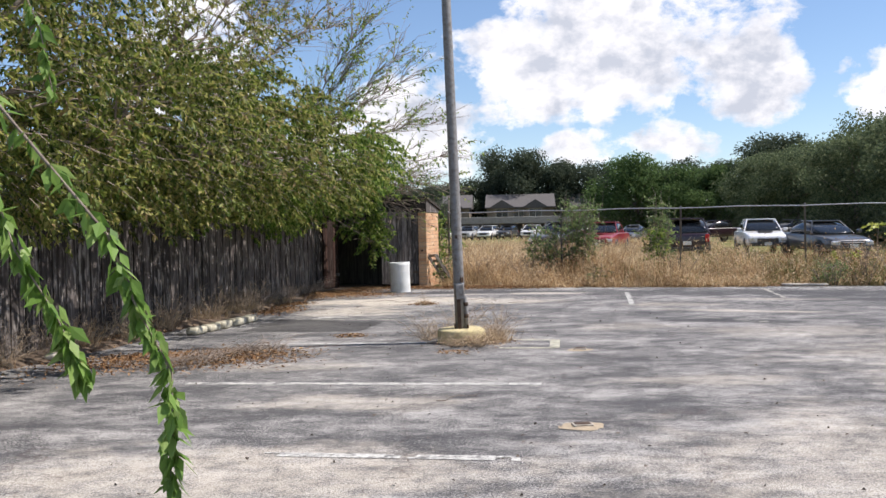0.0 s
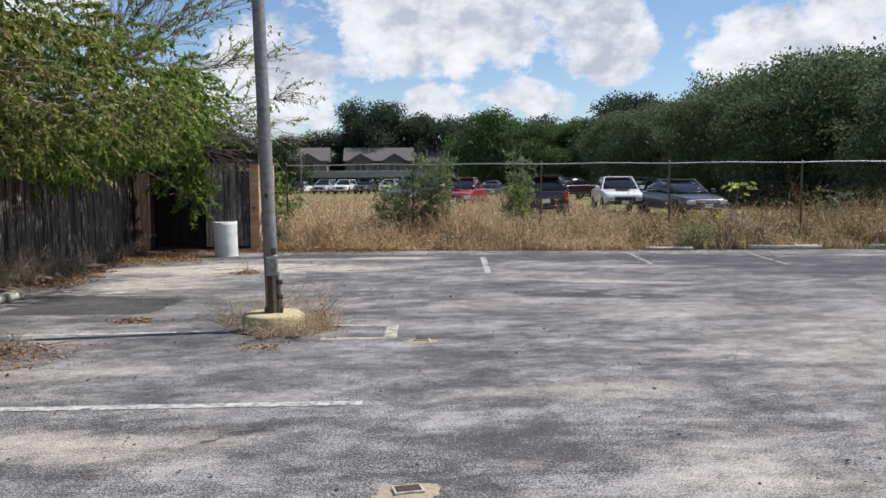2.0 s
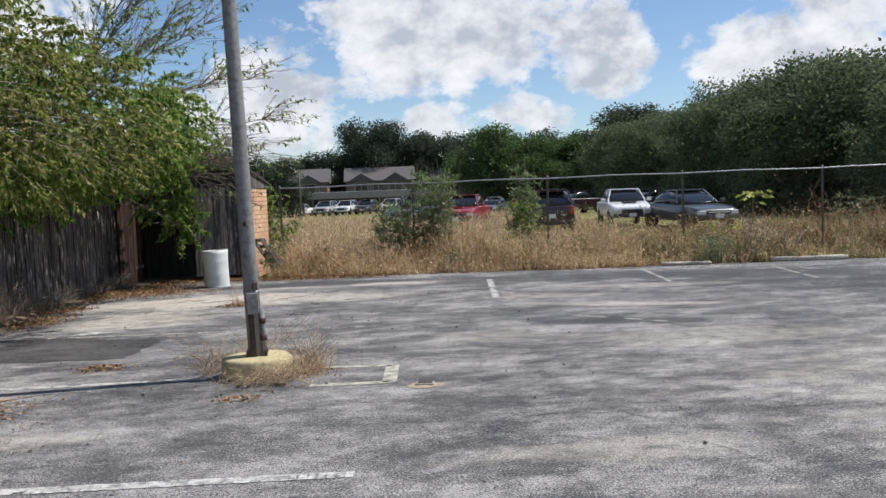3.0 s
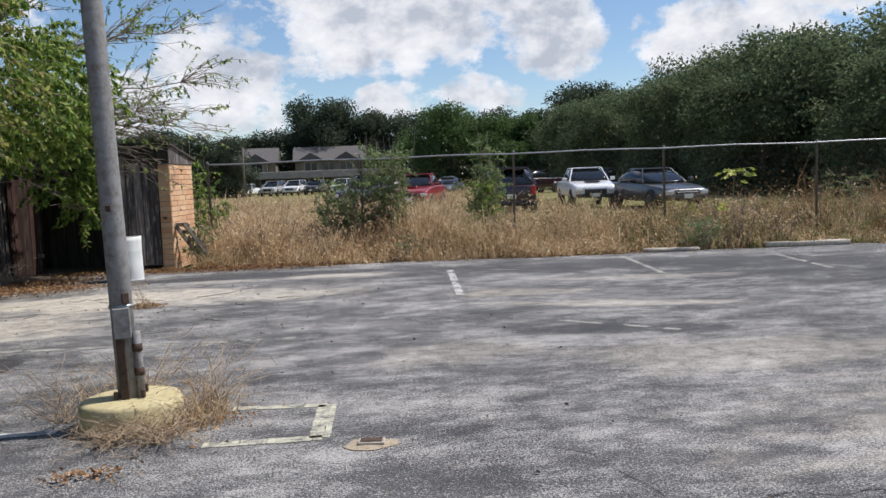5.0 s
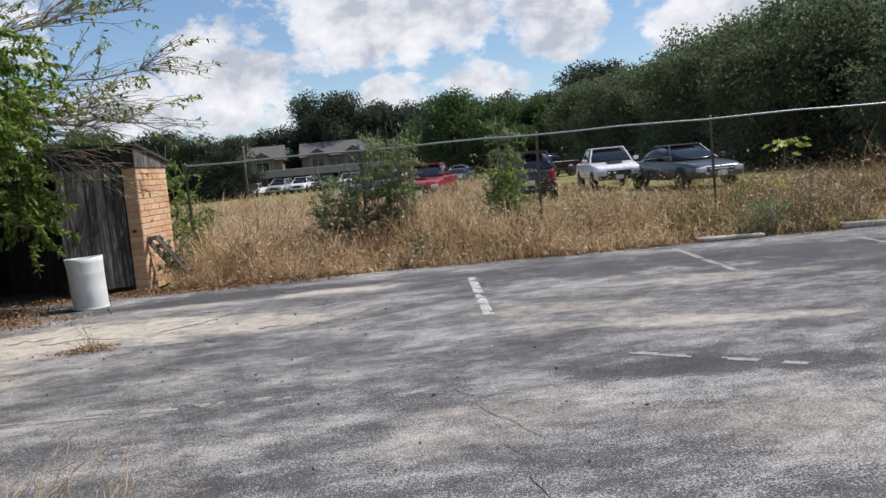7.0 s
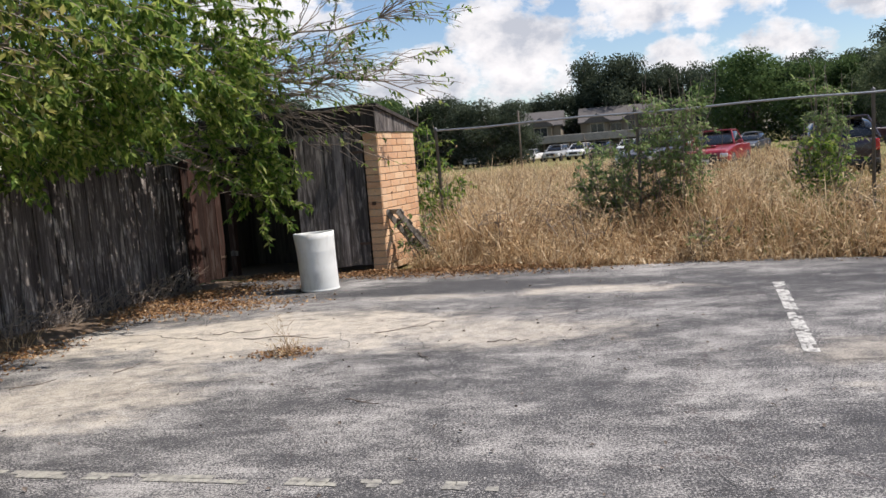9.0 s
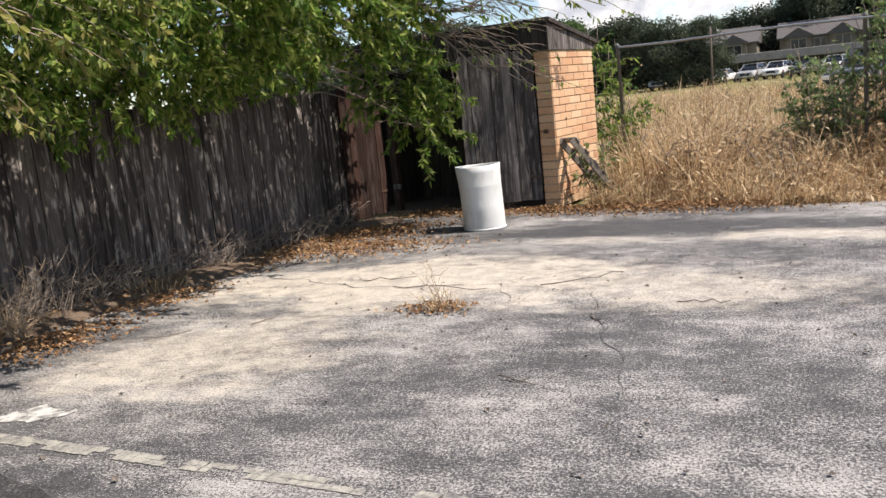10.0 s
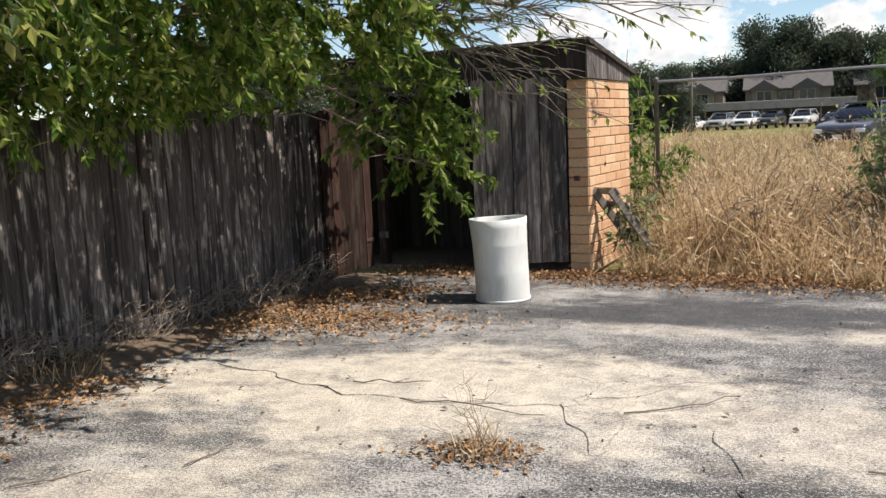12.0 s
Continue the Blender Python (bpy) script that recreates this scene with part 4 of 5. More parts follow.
def overhang_tree(x, y, clumps, label, seed, trunk_h=1.9, bare=(), leaf_mat=None, size=0.085):
    """A tree behind the fence: trunk, limbs out to clumps (centre, radii, sprays, leaves a spray)."""
    rng, nprng = random.Random(seed), np.random.default_rng(seed)
    t = thing("tree", pose(x, y, 0), label, "tree", "trees along the fence")
    inv = t.matrix_basis.inverted()
    trunk, wood, leaf = Heap(), Heap(), Heap()
    fork = Vector((x + 0.25, y + 0.1, trunk_h))
    trunk.tube([(x, y, -0.1), (x + 0.05, y, 0.6), (x + 0.12, y + 0.06, 1.3), tuple(fork)], 0.17, 0.11, 10)
    for c, r, sprays, per in clumps:
        c, r = Vector(c), Vector(r)
        wide = min(r)
        wood.tube(bent(fork, c, 0.12, rng), 0.012 + 0.045 * wide, 0.004 + 0.014 * wide, 6)
        for k in range(int(4 + 14 * wide)):
            w = Vector((rng.uniform(-1, 1) * r.x, rng.uniform(-1, 1) * r.y, rng.uniform(-0.8, 0.9) * r.z)) * 0.85 + c
            wood.tube(bent(c.lerp(fork, rng.uniform(0.0, 0.4)), w, 0.06, rng, 5, 0.25), 0.004 + 0.012 * wide, 0.003, 4)
        for k in range(sprays):
            v = Vector((rng.gauss(0, 1), rng.gauss(0, 1), rng.gauss(0, 1))).normalized() * rng.uniform(0.25, 1.0) ** 0.45
            p = c + Vector((v.x * r.x, v.y * r.y, v.z * r.z))
            if noise.noise(p * 1.1 + Vector((seed, 0, 0))) < -0.32:
                continue
            spray(wood, leaf, tuple(p), (v.x + 0.3, v.y, v.z * 0.4), rng.uniform(0.3, 0.55), per, size, rng, nprng, 0.7)
    for a, b, tips, per in bare:
        a, b = Vector(a), Vector(b)
        main = bent(a, b, 0.05, rng, 7, 0.2)
        wood.tube(main, 0.024, 0.006, 5)
        for k in range(tips):
            f = rng.uniform(0.25, 1.0)
            o = Vector(main[int(f * 7)])
            d = (b - a).normalized() * 0.8 + Vector((rng.uniform(-0.7, 0.7), rng.uniform(-0.7, 0.7), rng.uniform(-0.25, 0.6)))
            e = o + d * rng.uniform(0.4, 1.1)
            wood.tube(bent(o, e, 0.05, rng, 4, 0.25), 0.008, 0.003, 3)
            for j in range(2):
                spray(wood, leaf, tuple(o.lerp(e, rng.uniform(0.4, 1.0))), (d.x, d.y, d.z), rng.uniform(0.25, 0.5), per if rng.random() < 0.55 else 0, size * 0.9, rng, nprng, 0.3)
    part("trunk", trunk.mesh("trunk", M_BARK, True), t, inv)
    part("limbwork", wood.mesh("limbwork", M_TWIG), t, inv)
    part("crown", leaf.mesh("crown", leaf_mat or M_LEAF), t, inv)


def low(y, dx=1.5, z=2.95, r=(1.6, 1.7, 1.15), n=330, per=38):
    return ((fence_x(y) + dx, y, z), r, n, per)


def back(y, dx=-0.5, z=3.0, r=(1.0, 1.9, 1.5), n=200, per=38):
    return ((fence_x(y) + dx, y, z), r, n, per)


def high(y, dx=0.9, z=5.0, r=(2.2, 2.1, 1.5), n=320, per=34):
    return ((fence_x(y) + dx, y, z), r, n, per)


overhang_tree(-8.2, 4.0, [low(3.8, 1.3, 3.2), low(6.2, 1.6, 3.0), back(5.0), back(5.2, -0.3, 5.2, (1.3, 2.4, 1.5), 260), high(4.0), high(6.5, 1.2)], "leafy tree with yellowing leaves hanging over the fence", 1)
overhang_tree(-7.0, 9.0, [low(8.6, 1.6), low(10.8, 1.7), low(9.6, 0.9, 2.45, (0.9, 1.8, 0.6), 200), back(8.2), back(11.4), back(9.8, -0.5, 5.0, (1.3, 2.6, 1.5), 260), high(8.8, 1.3, 5.0, (2.2, 2.1, 1.5), 320, 24), high(11.2, 1.3, 5.0, (2.0, 2.0, 1.4), 320, 16)], "brown-tinged leafy tree hanging over the fence", 2)
overhang_tree(-6.0, 13.6, [low(13.2, 1.6), low(15.4, 1.7), low(14.4, 0.8, 2.4, (0.8, 2.0, 0.55), 260), back(13.6), back(15.8), back(12.4, -0.3, 2.5, (0.7, 1.8, 0.9), 220), back(14.8, -0.4, 2.6, (0.7, 1.8, 0.9), 220), back(14.6, -0.4, 4.4, (1.3, 2.2, 1.2), 240), high(13.2, 1.2, 4.8, (1.8, 1.8, 1.2), 300, 13)],
              "leafy tree with bare upper twigs over the fence", 3,
              bare=[((-4.2, 14.5, 3.6), (-2.2, 16.0, 6.6), 60, 8), ((-4.0, 14.8, 3.8), (-1.8, 17.4, 5.8), 60, 8), ((-4.4, 14.0, 3.6), (-2.8, 15.6, 7.2), 60, 8), ((-4.0, 15.2, 3.6), (-2.6, 17.6, 6.6), 60, 6)])
overhang_tree(-4.9, 19.3, [low(17.6, 1.5, 3.1, (1.3, 1.5, 0.95), 260, 34), low(19.3, 1.45, 3.05, (1.3, 1.3, 0.9), 270, 36), low(20.9, 0.9, 2.65, (0.9, 0.8, 0.65), 180, 36), ((-2.15, 21.45, 1.95), (0.35, 0.35, 0.4), 55, 36), ((-1.85, 21.38, 1.62), (0.26, 0.25, 0.4), 45, 34), ((-1.62, 21.3, 1.2), (0.16, 0.18, 0.22), 16, 28),
                          low(18.2, 0.5, 2.15, (0.5, 2.6, 0.35), 150, 34), low(16.8, 0.8, 2.5, (0.6, 1.6, 0.4), 110, 34), low(19.4, 0.7, 2.45, (0.6, 1.6, 0.4), 110, 34), back(17.8), back(20.2), back(17.0, -0.4, 2.7, (0.7, 1.8, 0.9), 220), back(17.5, -0.4, 4.3, (1.3, 2.2, 1.1), 240), back(16.5, -0.7, 2.0, (0.5, 2.0, 0.6), 130), back(19.8, -0.7, 2.0, (0.5, 2.0, 0.6), 130)],
              "dense fresh-green tree drooping beside the enclosure", 4,
              bare=[((-2.4, 21.0, 2.9), (-0.9, 21.8, 2.1), 26, 3), ((-2.2, 21.2, 2.8), (-0.6, 21.9, 2.5), 28, 3), ((-2.0, 21.2, 2.6), (-1.0, 21.8, 1.75), 16, 4), ((-1.6, 21.5, 2.7), (0.35, 22.3, 2.4), 14, 9), ((-3.4, 19.6, 3.0), (-0.6, 20.6, 5.8), 60, 8), ((-3.2, 19.8, 3.0), (0.3, 21.3, 4.3), 60, 9), ((-3.2, 20.2, 2.7), (0.5, 21.6, 3.3), 30, 7), ((-3.0, 20.6, 2.6), (-0.5, 21.6, 2.75), 60, 6), ((-3.6, 19.4, 3.2), (-1.4, 20.0, 6.6), 56, 8),
                    ((-2.6, 20.8, 2.5), (-0.9, 21.7, 2.45), 30, 4), ((-3.5, 19.0, 3.2), (-0.4, 19.6, 5.0), 60, 8), ((-3.4, 19.2, 3.2), (-1.8, 19.6, 5.4), 60, 10)], leaf_mat=M_LEAF_FRESH, size=0.1)


def hanging_vine(name, pts, label, seed, n, size, mat):
    rng, nprng = random.Random(seed), np.random.default_rng(seed)
    t = thing(name, pose(*pts[0]), label, "vine", "hanging branches")
    inv = t.matrix_basis.inverted()
    w, lf = Heap(), Heap()
    w.tube(pts, 0.006, 0.002, 5)
    A = np.array(pts)
    f = nprng.uniform(0.3, 1.0, n) ** 0.8 * (len(pts) - 1)
    i = np.minimum(f.astype(int), len(pts) - 2)
    base = A[i] + (A[i + 1] - A[i]) * (f - i)[:, None]
    D = nprng.normal(size=(n, 3)) * 0.45 + np.array([0, 0, -0.8])
    s = size * nprng.uniform(0.6, 1.2, n)
    lf.leaves(base + nprng.normal(size=(n, 3)) * 0.008, D, s, s * 0.5, nprng, 0.2)
    part("stem", w.mesh("stem", M_TWIG, True), t, inv)
    part("foliage", lf.mesh("foliage", mat), t, inv)


hanging_vine("hanging_branch", [(-5.7, 3.8, 3.2), (-3.6, 3.4, 3.6), (-2.3, 2.9, 3.1), (-1.5, 2.4, 2.3), (-1.05, 2.15, 1.85), (-0.8, 2.06, 1.58), (-0.735, 2.06, 1.4), (-0.66, 2.07, 1.25), (-0.665, 2.08, 1.1), (-0.68, 2.09, 0.95)], "drooping branch of pale green curled leaves", 5, 260, 0.06, M_LEAF_VINE)
hanging_vine("hanging_branch", [(-5.7, 3.8, 3.0), (-3.6, 3.2, 3.1), (-2.2, 2.7, 2.6), (-1.5, 2.4, 2.0), (-1.15, 2.2, 1.72), (-1.08, 2.17, 1.55), (-0.99, 2.19, 1.38), (-0.93, 2.21, 1.22)], "drooping branch of pale green curled leaves", 6, 230, 0.062, M_LEAF_VINE)
hanging_vine("hanging_branch", [(-5.7, 3.8, 3.2), (-4.0, 4.1, 4.3), (-2.6, 4.2, 3.8), (-2.0, 3.9, 3.0), (-1.75, 3.8, 2.5), (-1.7, 3.8, 2.2)], "drooping leafy green branch over the lot", 7, 130, 0.075, M_LEAF_VINE)


# ---- weeds and shrubs ----
def shrub(x, y, h, r, stems, mat, label, seed, size=0.08, per=11, lean=0.25, name="shrub"):
    rng, nprng = random.Random(seed), np.random.default_rng(seed)
    t = thing(name, pose(x, y, -0.03), label, "shrub", "weedy shrubs")
    w, lf = Heap(), Heap()
    for k in range(stems):
        a = rng.uniform(0, 6.28)
        q = rng.uniform(0, 1) ** 0.5 * r
        b = Vector((q * 0.5 * math.cos(a), q * 0.5 * math.sin(a), 0))
        hh = h * rng.uniform(0.55, 1.0)
        tip = Vector((q * math.cos(a) + rng.uniform(-lean, lean), q * math.sin(a) + rng.uniform(-lean, lean), hh))
        pts = bent(b, tip, 0.0, rng, 6, 0.15)
        w.tube(pts, 0.012, 0.004, 4)
        for j in range(int(hh * 9)):
            f = rng.uniform(0.15, 1.0)
            p = Vector(pts[int(f * 6)])
            spray(w, lf, tuple(p), (rng.uniform(-1, 1), rng.uniform(-1, 1), rng.uniform(0, 0.8)), rng.uniform(0.15, 0.38), per, size, rng, nprng, 0.4)
    part("stalk", w.mesh("stalk", M_TWIG), t)
    part("foliage", lf.mesh("foliage", mat), t)


shrub(2.95, 24.15, 1.85, 0.6, 26, M_SHRUB, "grey-green weedy shrub grown through the wire", 11)
shrub(3.85, 24.0, 2.6, 0.5, 28, M_SHRUB, "tall thin green shrub grown through the wire", 12)
shrub(6.05, 24.3, 1.7, 0.35, 20, M_LEAF_FRESH, "yellow-green sapling against the wire", 13, 0.085)
shrub(6.35, 25.0, 2.75, 0.35, 16, M_SHRUB, "tall thin sapling behind the wire", 14)
shrub(9.4, 20.85, 0.62, 0.5, 22, M_SHRUB, "low green weed at the lot edge", 15, 0.06, 10)
shrub(0.3, 24.7, 2.1, 0.3, 6, M_LEAF_FRESH, "climbing green weed on the corner post", 16, 0.09, 12)
shrub(0.0, 25.1, 2.5, 0.3, 5, M_LEAF_FRESH, "climbing green weed behind the brick wall", 17, 0.1, 12)
shrub(0.02, 22.75, 0.95, 0.16, 4, M_SHRUB, "leafy weed beside the leaning pallet", 18, 0.1, 6)
shrub(15.0, 24.0, 1.5, 0.8, 20, M_SHRUB, "dusty weed clump behind the wire", 19, 0.06, 10)
shrub(18.5, 22.6, 1.7, 0.9, 20, M_SHRUB, "dusty weed clump behind the wire", 21, 0.06, 10)


weed_rng = random.Random(77)
for k in range(34):
    wx = weed_rng.uniform(0.6, 20.0)
    wp = lot(wx, weed_rng.uniform(0.75, 3.4))
    dry = weed_rng.random() < (0.75 if wx < 6 else 0.45)
    shrub(wp.x, wp.y, weed_rng.uniform(0.5, 1.1), weed_rng.uniform(0.2, 0.5), 9, M_STRAW if dry else (M_WEED if k % 3 else M_SHRUB), "dead straw-brown leafy weed in tall grass" if dry else "dull green leafy weed in tall grass", 200 + k, 0.065, 7, 0.35, "weed")


def broad_leaf_plant(x, y, h, seed):
    rng, nprng = random.Random(seed), np.random.default_rng(seed)
    t = thing("broad_leaf_plant", pose(x, y, -0.03), "sapling with broad pale yellow-green leaves", "plant")
    w, lf = Heap(), Heap()
    w.tube(bent((0, 0, 0), (0.05, 0, h * 0.9), 0, rng, 5, 0.1), 0.015, 0.008, 5)
    for k in range(13):
        a = rng.uniform(0, 6.28)
        r = rng.uniform(0.12, 0.38)
        p = Vector((0.05, 0, h * rng.uniform(0.72, 0.95)))
        e = p + Vector((r * math.cos(a), r * math.sin(a), rng.uniform(0.0, 0.14)))
        w.tube([tuple(p), tuple(p.lerp(e, 0.6) + Vector((0, 0, 0.03))), tuple(e)], 0.005, 0.003, 3)
        lf.leaves([tuple(e)] * 3, [(math.cos(a + b), math.sin(a + b), -0.25) for b in (-0.7, 0, 0.7)], 0.2, 0.13, nprng)
    part("stem", w.mesh("stem", M_TWIG), t)
    part("foliage", lf.mesh("foliage", M_LEAF_BIG), t)


broad_leaf_plant(12.95, 25.6, 1.55, 3)
broad_leaf_plant(10.9, 23.4, 0.72, 4)


def grass_field(name, n, x0, x1, y0, y1, h0, h1, mat, label, seed, width=0.012, leafy=0.9, tuft=1.0):
    """Bent blades in tufts over a stretch of the field, in the lot's own axes; they grow taller away from its edge."""
    rng = np.random.default_rng(seed)
    hp = Heap()
    c = np.c_[rng.uniform(x0, x1, n // 14), y0 + (y1 - y0) * rng.uniform(0, 1, n // 14) ** 1.15]
    c = np.repeat(c, 14, 0) + rng.normal(size=(n // 14 * 14, 2)) * 0.09 * tuft
    c[:, 1] = np.maximum(c[:, 1], y0 + rng.uniform(-0.12, 0.1, len(c)))
    f = np.clip((c[:, 1] - y0) / 1.5, 0, 1)
    swell = (1 + 0.3 * np.sin(c[:, 0] * 1.3 + c[:, 1]) + 0.16 * np.sin(c[:, 0] * 3.7 - 1.0)) * np.repeat(rng.uniform(0.4, 1.4, n // 14), 14)
    H = (h0 + (h1 - h0) * f) * rng.uniform(0.4, 1.15, len(c)) * swell
    # the stand is thin and low across the middle of the lot's edge
    across = c[:, 0] * 14 / (14 + np.maximum(c[:, 1], 0))
    H *= np.interp(across, [2.6, 4.2, 9.0, 11.5], [1.0, 0.82, 0.82, 1.0]) * np.where((c[:, 1] > 6) & (across > 3.0), 0.4, 1.0)
    D = rng.normal(size=(len(c), 2)) * 0.75
    m = np.array(LOT)
    P = np.c_[c, np.full(len(c), -0.04)]
    P = P @ m[:3, :3].T + m[:3, 3]
    hp.blades(P, D, H, width * rng.uniform(0.5, 1.5, len(c)), rng)
    # seed heads and curled dead leaves on the stalks
    k = rng.choice(len(P), int(n * leafy))
    up = rng.uniform(0.15, 0.95, len(k))
    tip = P[k] + np.c_[D[k] * (H[k] * up * 0.75)[:, None], H[k] * up]
    s = rng.uniform(0.03, 0.09, len(k)) * (1 + width * 8)
    hp.leaves(tip, rng.normal(size=(len(k), 3)), s, s * 0.38, rng)
    return tagged(new(name, hp.mesh(name, mat)), label, "grass", kind="stuff")


grass_field("dry_grass", 30000, -0.1, 8.0, 0.3, 5.0, 0.3, 0.95, M_STRAW, "tall straw-coloured dry grass and weeds", 1)
grass_field("dry_grass", 26000, 6.5, 24.0, 0.55, 5.0, 0.28, 0.8, M_STRAW, "dry brown grass behind the wheel stops", 2)
grass_field("green_grass", 26000, 4.5, 24.0, 0.6, 6.0, 0.25, 0.85, M_WEED, "dull green grass among the straw", 3)
grass_field("brown_weeds", 16000, 8.5, 26.0, 1.4, 6.5, 0.45, 1.15, M_BROWN, "rusty brown seeding weeds taller than the grass", 8, leafy=1.6)
grass_field("brown_weeds", 4000, 0.2, 8.5, 0.9, 4.0, 0.3, 0.8, M_BROWN, "brown seeding weeds among the straw", 9, leafy=1.6)
grass_field("field_grass", 16000, -2.0, 30.0, 5.0, 12.0, 0.36, 0.3, M_WEED, "rough grass in the field", 4, 0.03, tuft=2.0)
grass_field("field_grass", 9000, -4.0, 12.0, 5.0, 10.0, 1.0, 0.9, M_STRAW, "tall dry grass in the field", 6, 0.022, tuft=2.0)
grass_field("field_grass", 12000, -12.0, 45.0, 12.0, 34.0, 0.3, 0.3, M_WEED, "rough grass in the field", 5, 0.07, tuft=3.0)


grass_field("field_grass", 24000, -12.0, 10.0, 9.5, 40.0, 0.85, 0.8, M_STRAW, "tall dry grass in the field", 7, 0.03, tuft=3.0)


def litter(name, spots, label, seed, mat=None, size=0.042):
    """Fallen leaves scattered in drifts: (x, y, rx, ry, count, pile height, turn)."""
    rng = np.random.default_rng(seed)
    hp = Heap()
    for x, y, rx, ry, n, h, turn in spots:
        q = rng.normal(size=(n, 2)) * 0.5
        c, s = math.cos(radians(turn)), math.sin(radians(turn))
        dx, dy = q[:, 0] * rx, q[:, 1] * ry
        r = np.exp(-(q ** 2).sum(1) * 1.2)
        P = np.c_[x + dx * c - dy * s, y + dx * s + dy * c, 0.012 + h * r * rng.uniform(0.2, 1.0, n)]
        D = rng.normal(size=(n, 3)) * np.array([1, 1, 0.35])
        L = size * rng.uniform(0.5, 1.3, n)
        hp.leaves(P, D, L, L * 0.55, rng, 0.05)
    return tagged(new(name, hp.mesh(name, mat or M_LITTER)), label, "leaf litter", kind="stuff")


litter("leaf_litter", [(-2.35, 21.1, 0.9, 0.6, 1700, 0.09, 20), (-3.0, 20.2, 0.5, 1.1, 1300, 0.08, -10), (-2.2, 20.05, 1.1, 0.45, 1800, 0.08, 8), (-3.2, 16.7, 0.4, 0.75, 1100, 0.06, -12), (-3.15, 18.0, 0.35, 0.7, 700, 0.05, -20), (-3.6, 18.6, 0.3, 1.5, 1000, 0.06, -12), (-4.3, 16.0, 0.32, 1.5, 1300, 0.07, -12), (-3.95, 17.2, 0.25, 0.7, 500, 0.07, -12), (-1.9, 22.5, 0.9, 0.5, 1300, 0.06, -12)], "orange-brown fallen leaves drifted along the fence foot", 31)
litter("leaf_litter", [(-3.5, 10.4, 1.3, 0.75, 3200, 0.09, 8), (-2.7, 10.7, 1.0, 0.7, 2200, 0.07, 10), (-4.9, 12.6, 0.4, 2.0, 1600, 0.07, -12), (-5.6, 8.8, 0.8, 0.9, 900, 0.05, 0)], "red-brown drift of fallen leaves and twigs", 32)
litter("leaf_litter", [(0.9, 21.95, 1.7, 0.42, 3400, 0.07, -8), (-0.6, 22.25, 0.6, 0.3, 900, 0.06, 0), (3.6, 21.9, 2.0, 0.3, 1500, 0.05, -12), (7.0, 21.0, 2.4, 0.3, 1100, 0.05, -12)], "dry leaves along the edge of the asphalt", 33)
litter("leaf_litter", [(-0.38, 17.55, 0.3, 0.16, 330, 0.05, 5), (-1.35, 12.6, 0.3, 0.16, 240, 0.04, 0), (0.5, 11.6, 0.5, 0.26, 420, 0.06, 10), (0.15, 10.75, 0.25, 0.14, 130, 0.03, 0)], "small heaps of dry leaves and straw", 34, None, 0.038)


def dry_tuft(x, y, r, h, n, label, seed):
    rng = np.random.default_rng(seed)
    hp = Heap()
    a = rng.uniform(0, 6.28, n)
    q = rng.uniform(0.2, 1, n) * r
    P = np.c_[q * np.cos(a), q * np.sin(a), np.zeros(n)]
    hp.blades(P, np.c_[np.cos(a + rng.normal(size=n)), np.sin(a + rng.normal(size=n))] * rng.uniform(0.6, 1.7, n)[:, None], h * rng.uniform(0.4, 1.1, n), 0.006, rng)
    tagged(part("dry_tuft", hp.mesh("dry_tuft", M_STRAW), None, pose(x, y, 0), label), category="weed", group="dry tufts")


dry_tuft(0.66, 11.75, 0.3, 0.32, 190, "wiry dry weed round the pole footing", 41)
dry_tuft(0.35, 11.55, 0.28, 0.2, 170, "wiry dry weed round the pole footing", 42)
dry_tuft(0.05, 12.35, 0.3, 0.36, 90, "wiry dry weed round the pole footing", 43)
dry_tuft(-0.38, 17.55, 0.16, 0.2, 60, "small dry weed grown from a crack", 44)
dry_tuft(-3.95, 16.6, 0.3, 0.42, 130, "pale dry weed at the fence foot", 45)
dry_tuft(-4.2, 15.4, 0.35, 0.4, 130, "pale dry weed at the fence foot", 46)
dry_tuft(-3.55, 18.4, 0.3, 0.3, 80, "pale dry weed at the fence foot", 47)
dry_tuft(-4.7, 14.0, 0.4, 0.5, 160, "pale dry weed at the fence foot", 48)
dry_tuft(-5.2, 11.8, 0.5, 0.6, 200, "pale dry weed at the fence foot", 49)
dry_tuft(0.25, 22.6, 0.35, 0.45, 260, "straw heaped against the brick wall", 50)


def wiry_bush(x, y, r, h, n, label, seed):
    """A loose bush of thin forking dry stems from one root."""
    rng = random.Random(seed)
    hp = Heap()
    for k in range(n):
        a, q = rng.uniform(0, 6.28), r * rng.uniform(0.35, 1.0)
        root = Vector((rng.uniform(-0.08, 0.08), rng.uniform(-0.08, 0.08), 0.01))
        tip = Vector((q * math.cos(a), q * math.sin(a), h * rng.uniform(0.15, 1.0)))
        pts = bent(root, tip, 0.08, rng, 6, 0.3)
        pts = [(p[0], p[1], max(0.008, p[2])) for p in pts]
        hp.tube(pts, 0.003, 0.0012, 3)
        for j in range(4):
            o = Vector(pts[rng.randrange(2, 7)])
            e = o + Vector((rng.uniform(-1, 1), rng.uniform(-1, 1), rng.uniform(-0.4, 0.8))) * rng.uniform(0.05, 0.14)
            e.z = max(0.008, e.z)
            hp.tube([tuple(o), tuple(e)], 0.0018, 0.001, 3)
    tagged(part("wiry_bush", hp.mesh("wiry_bush", M_DRYSTEM), None, pose(x, y, 0), label), category="weed", group="wiry dry bushes")


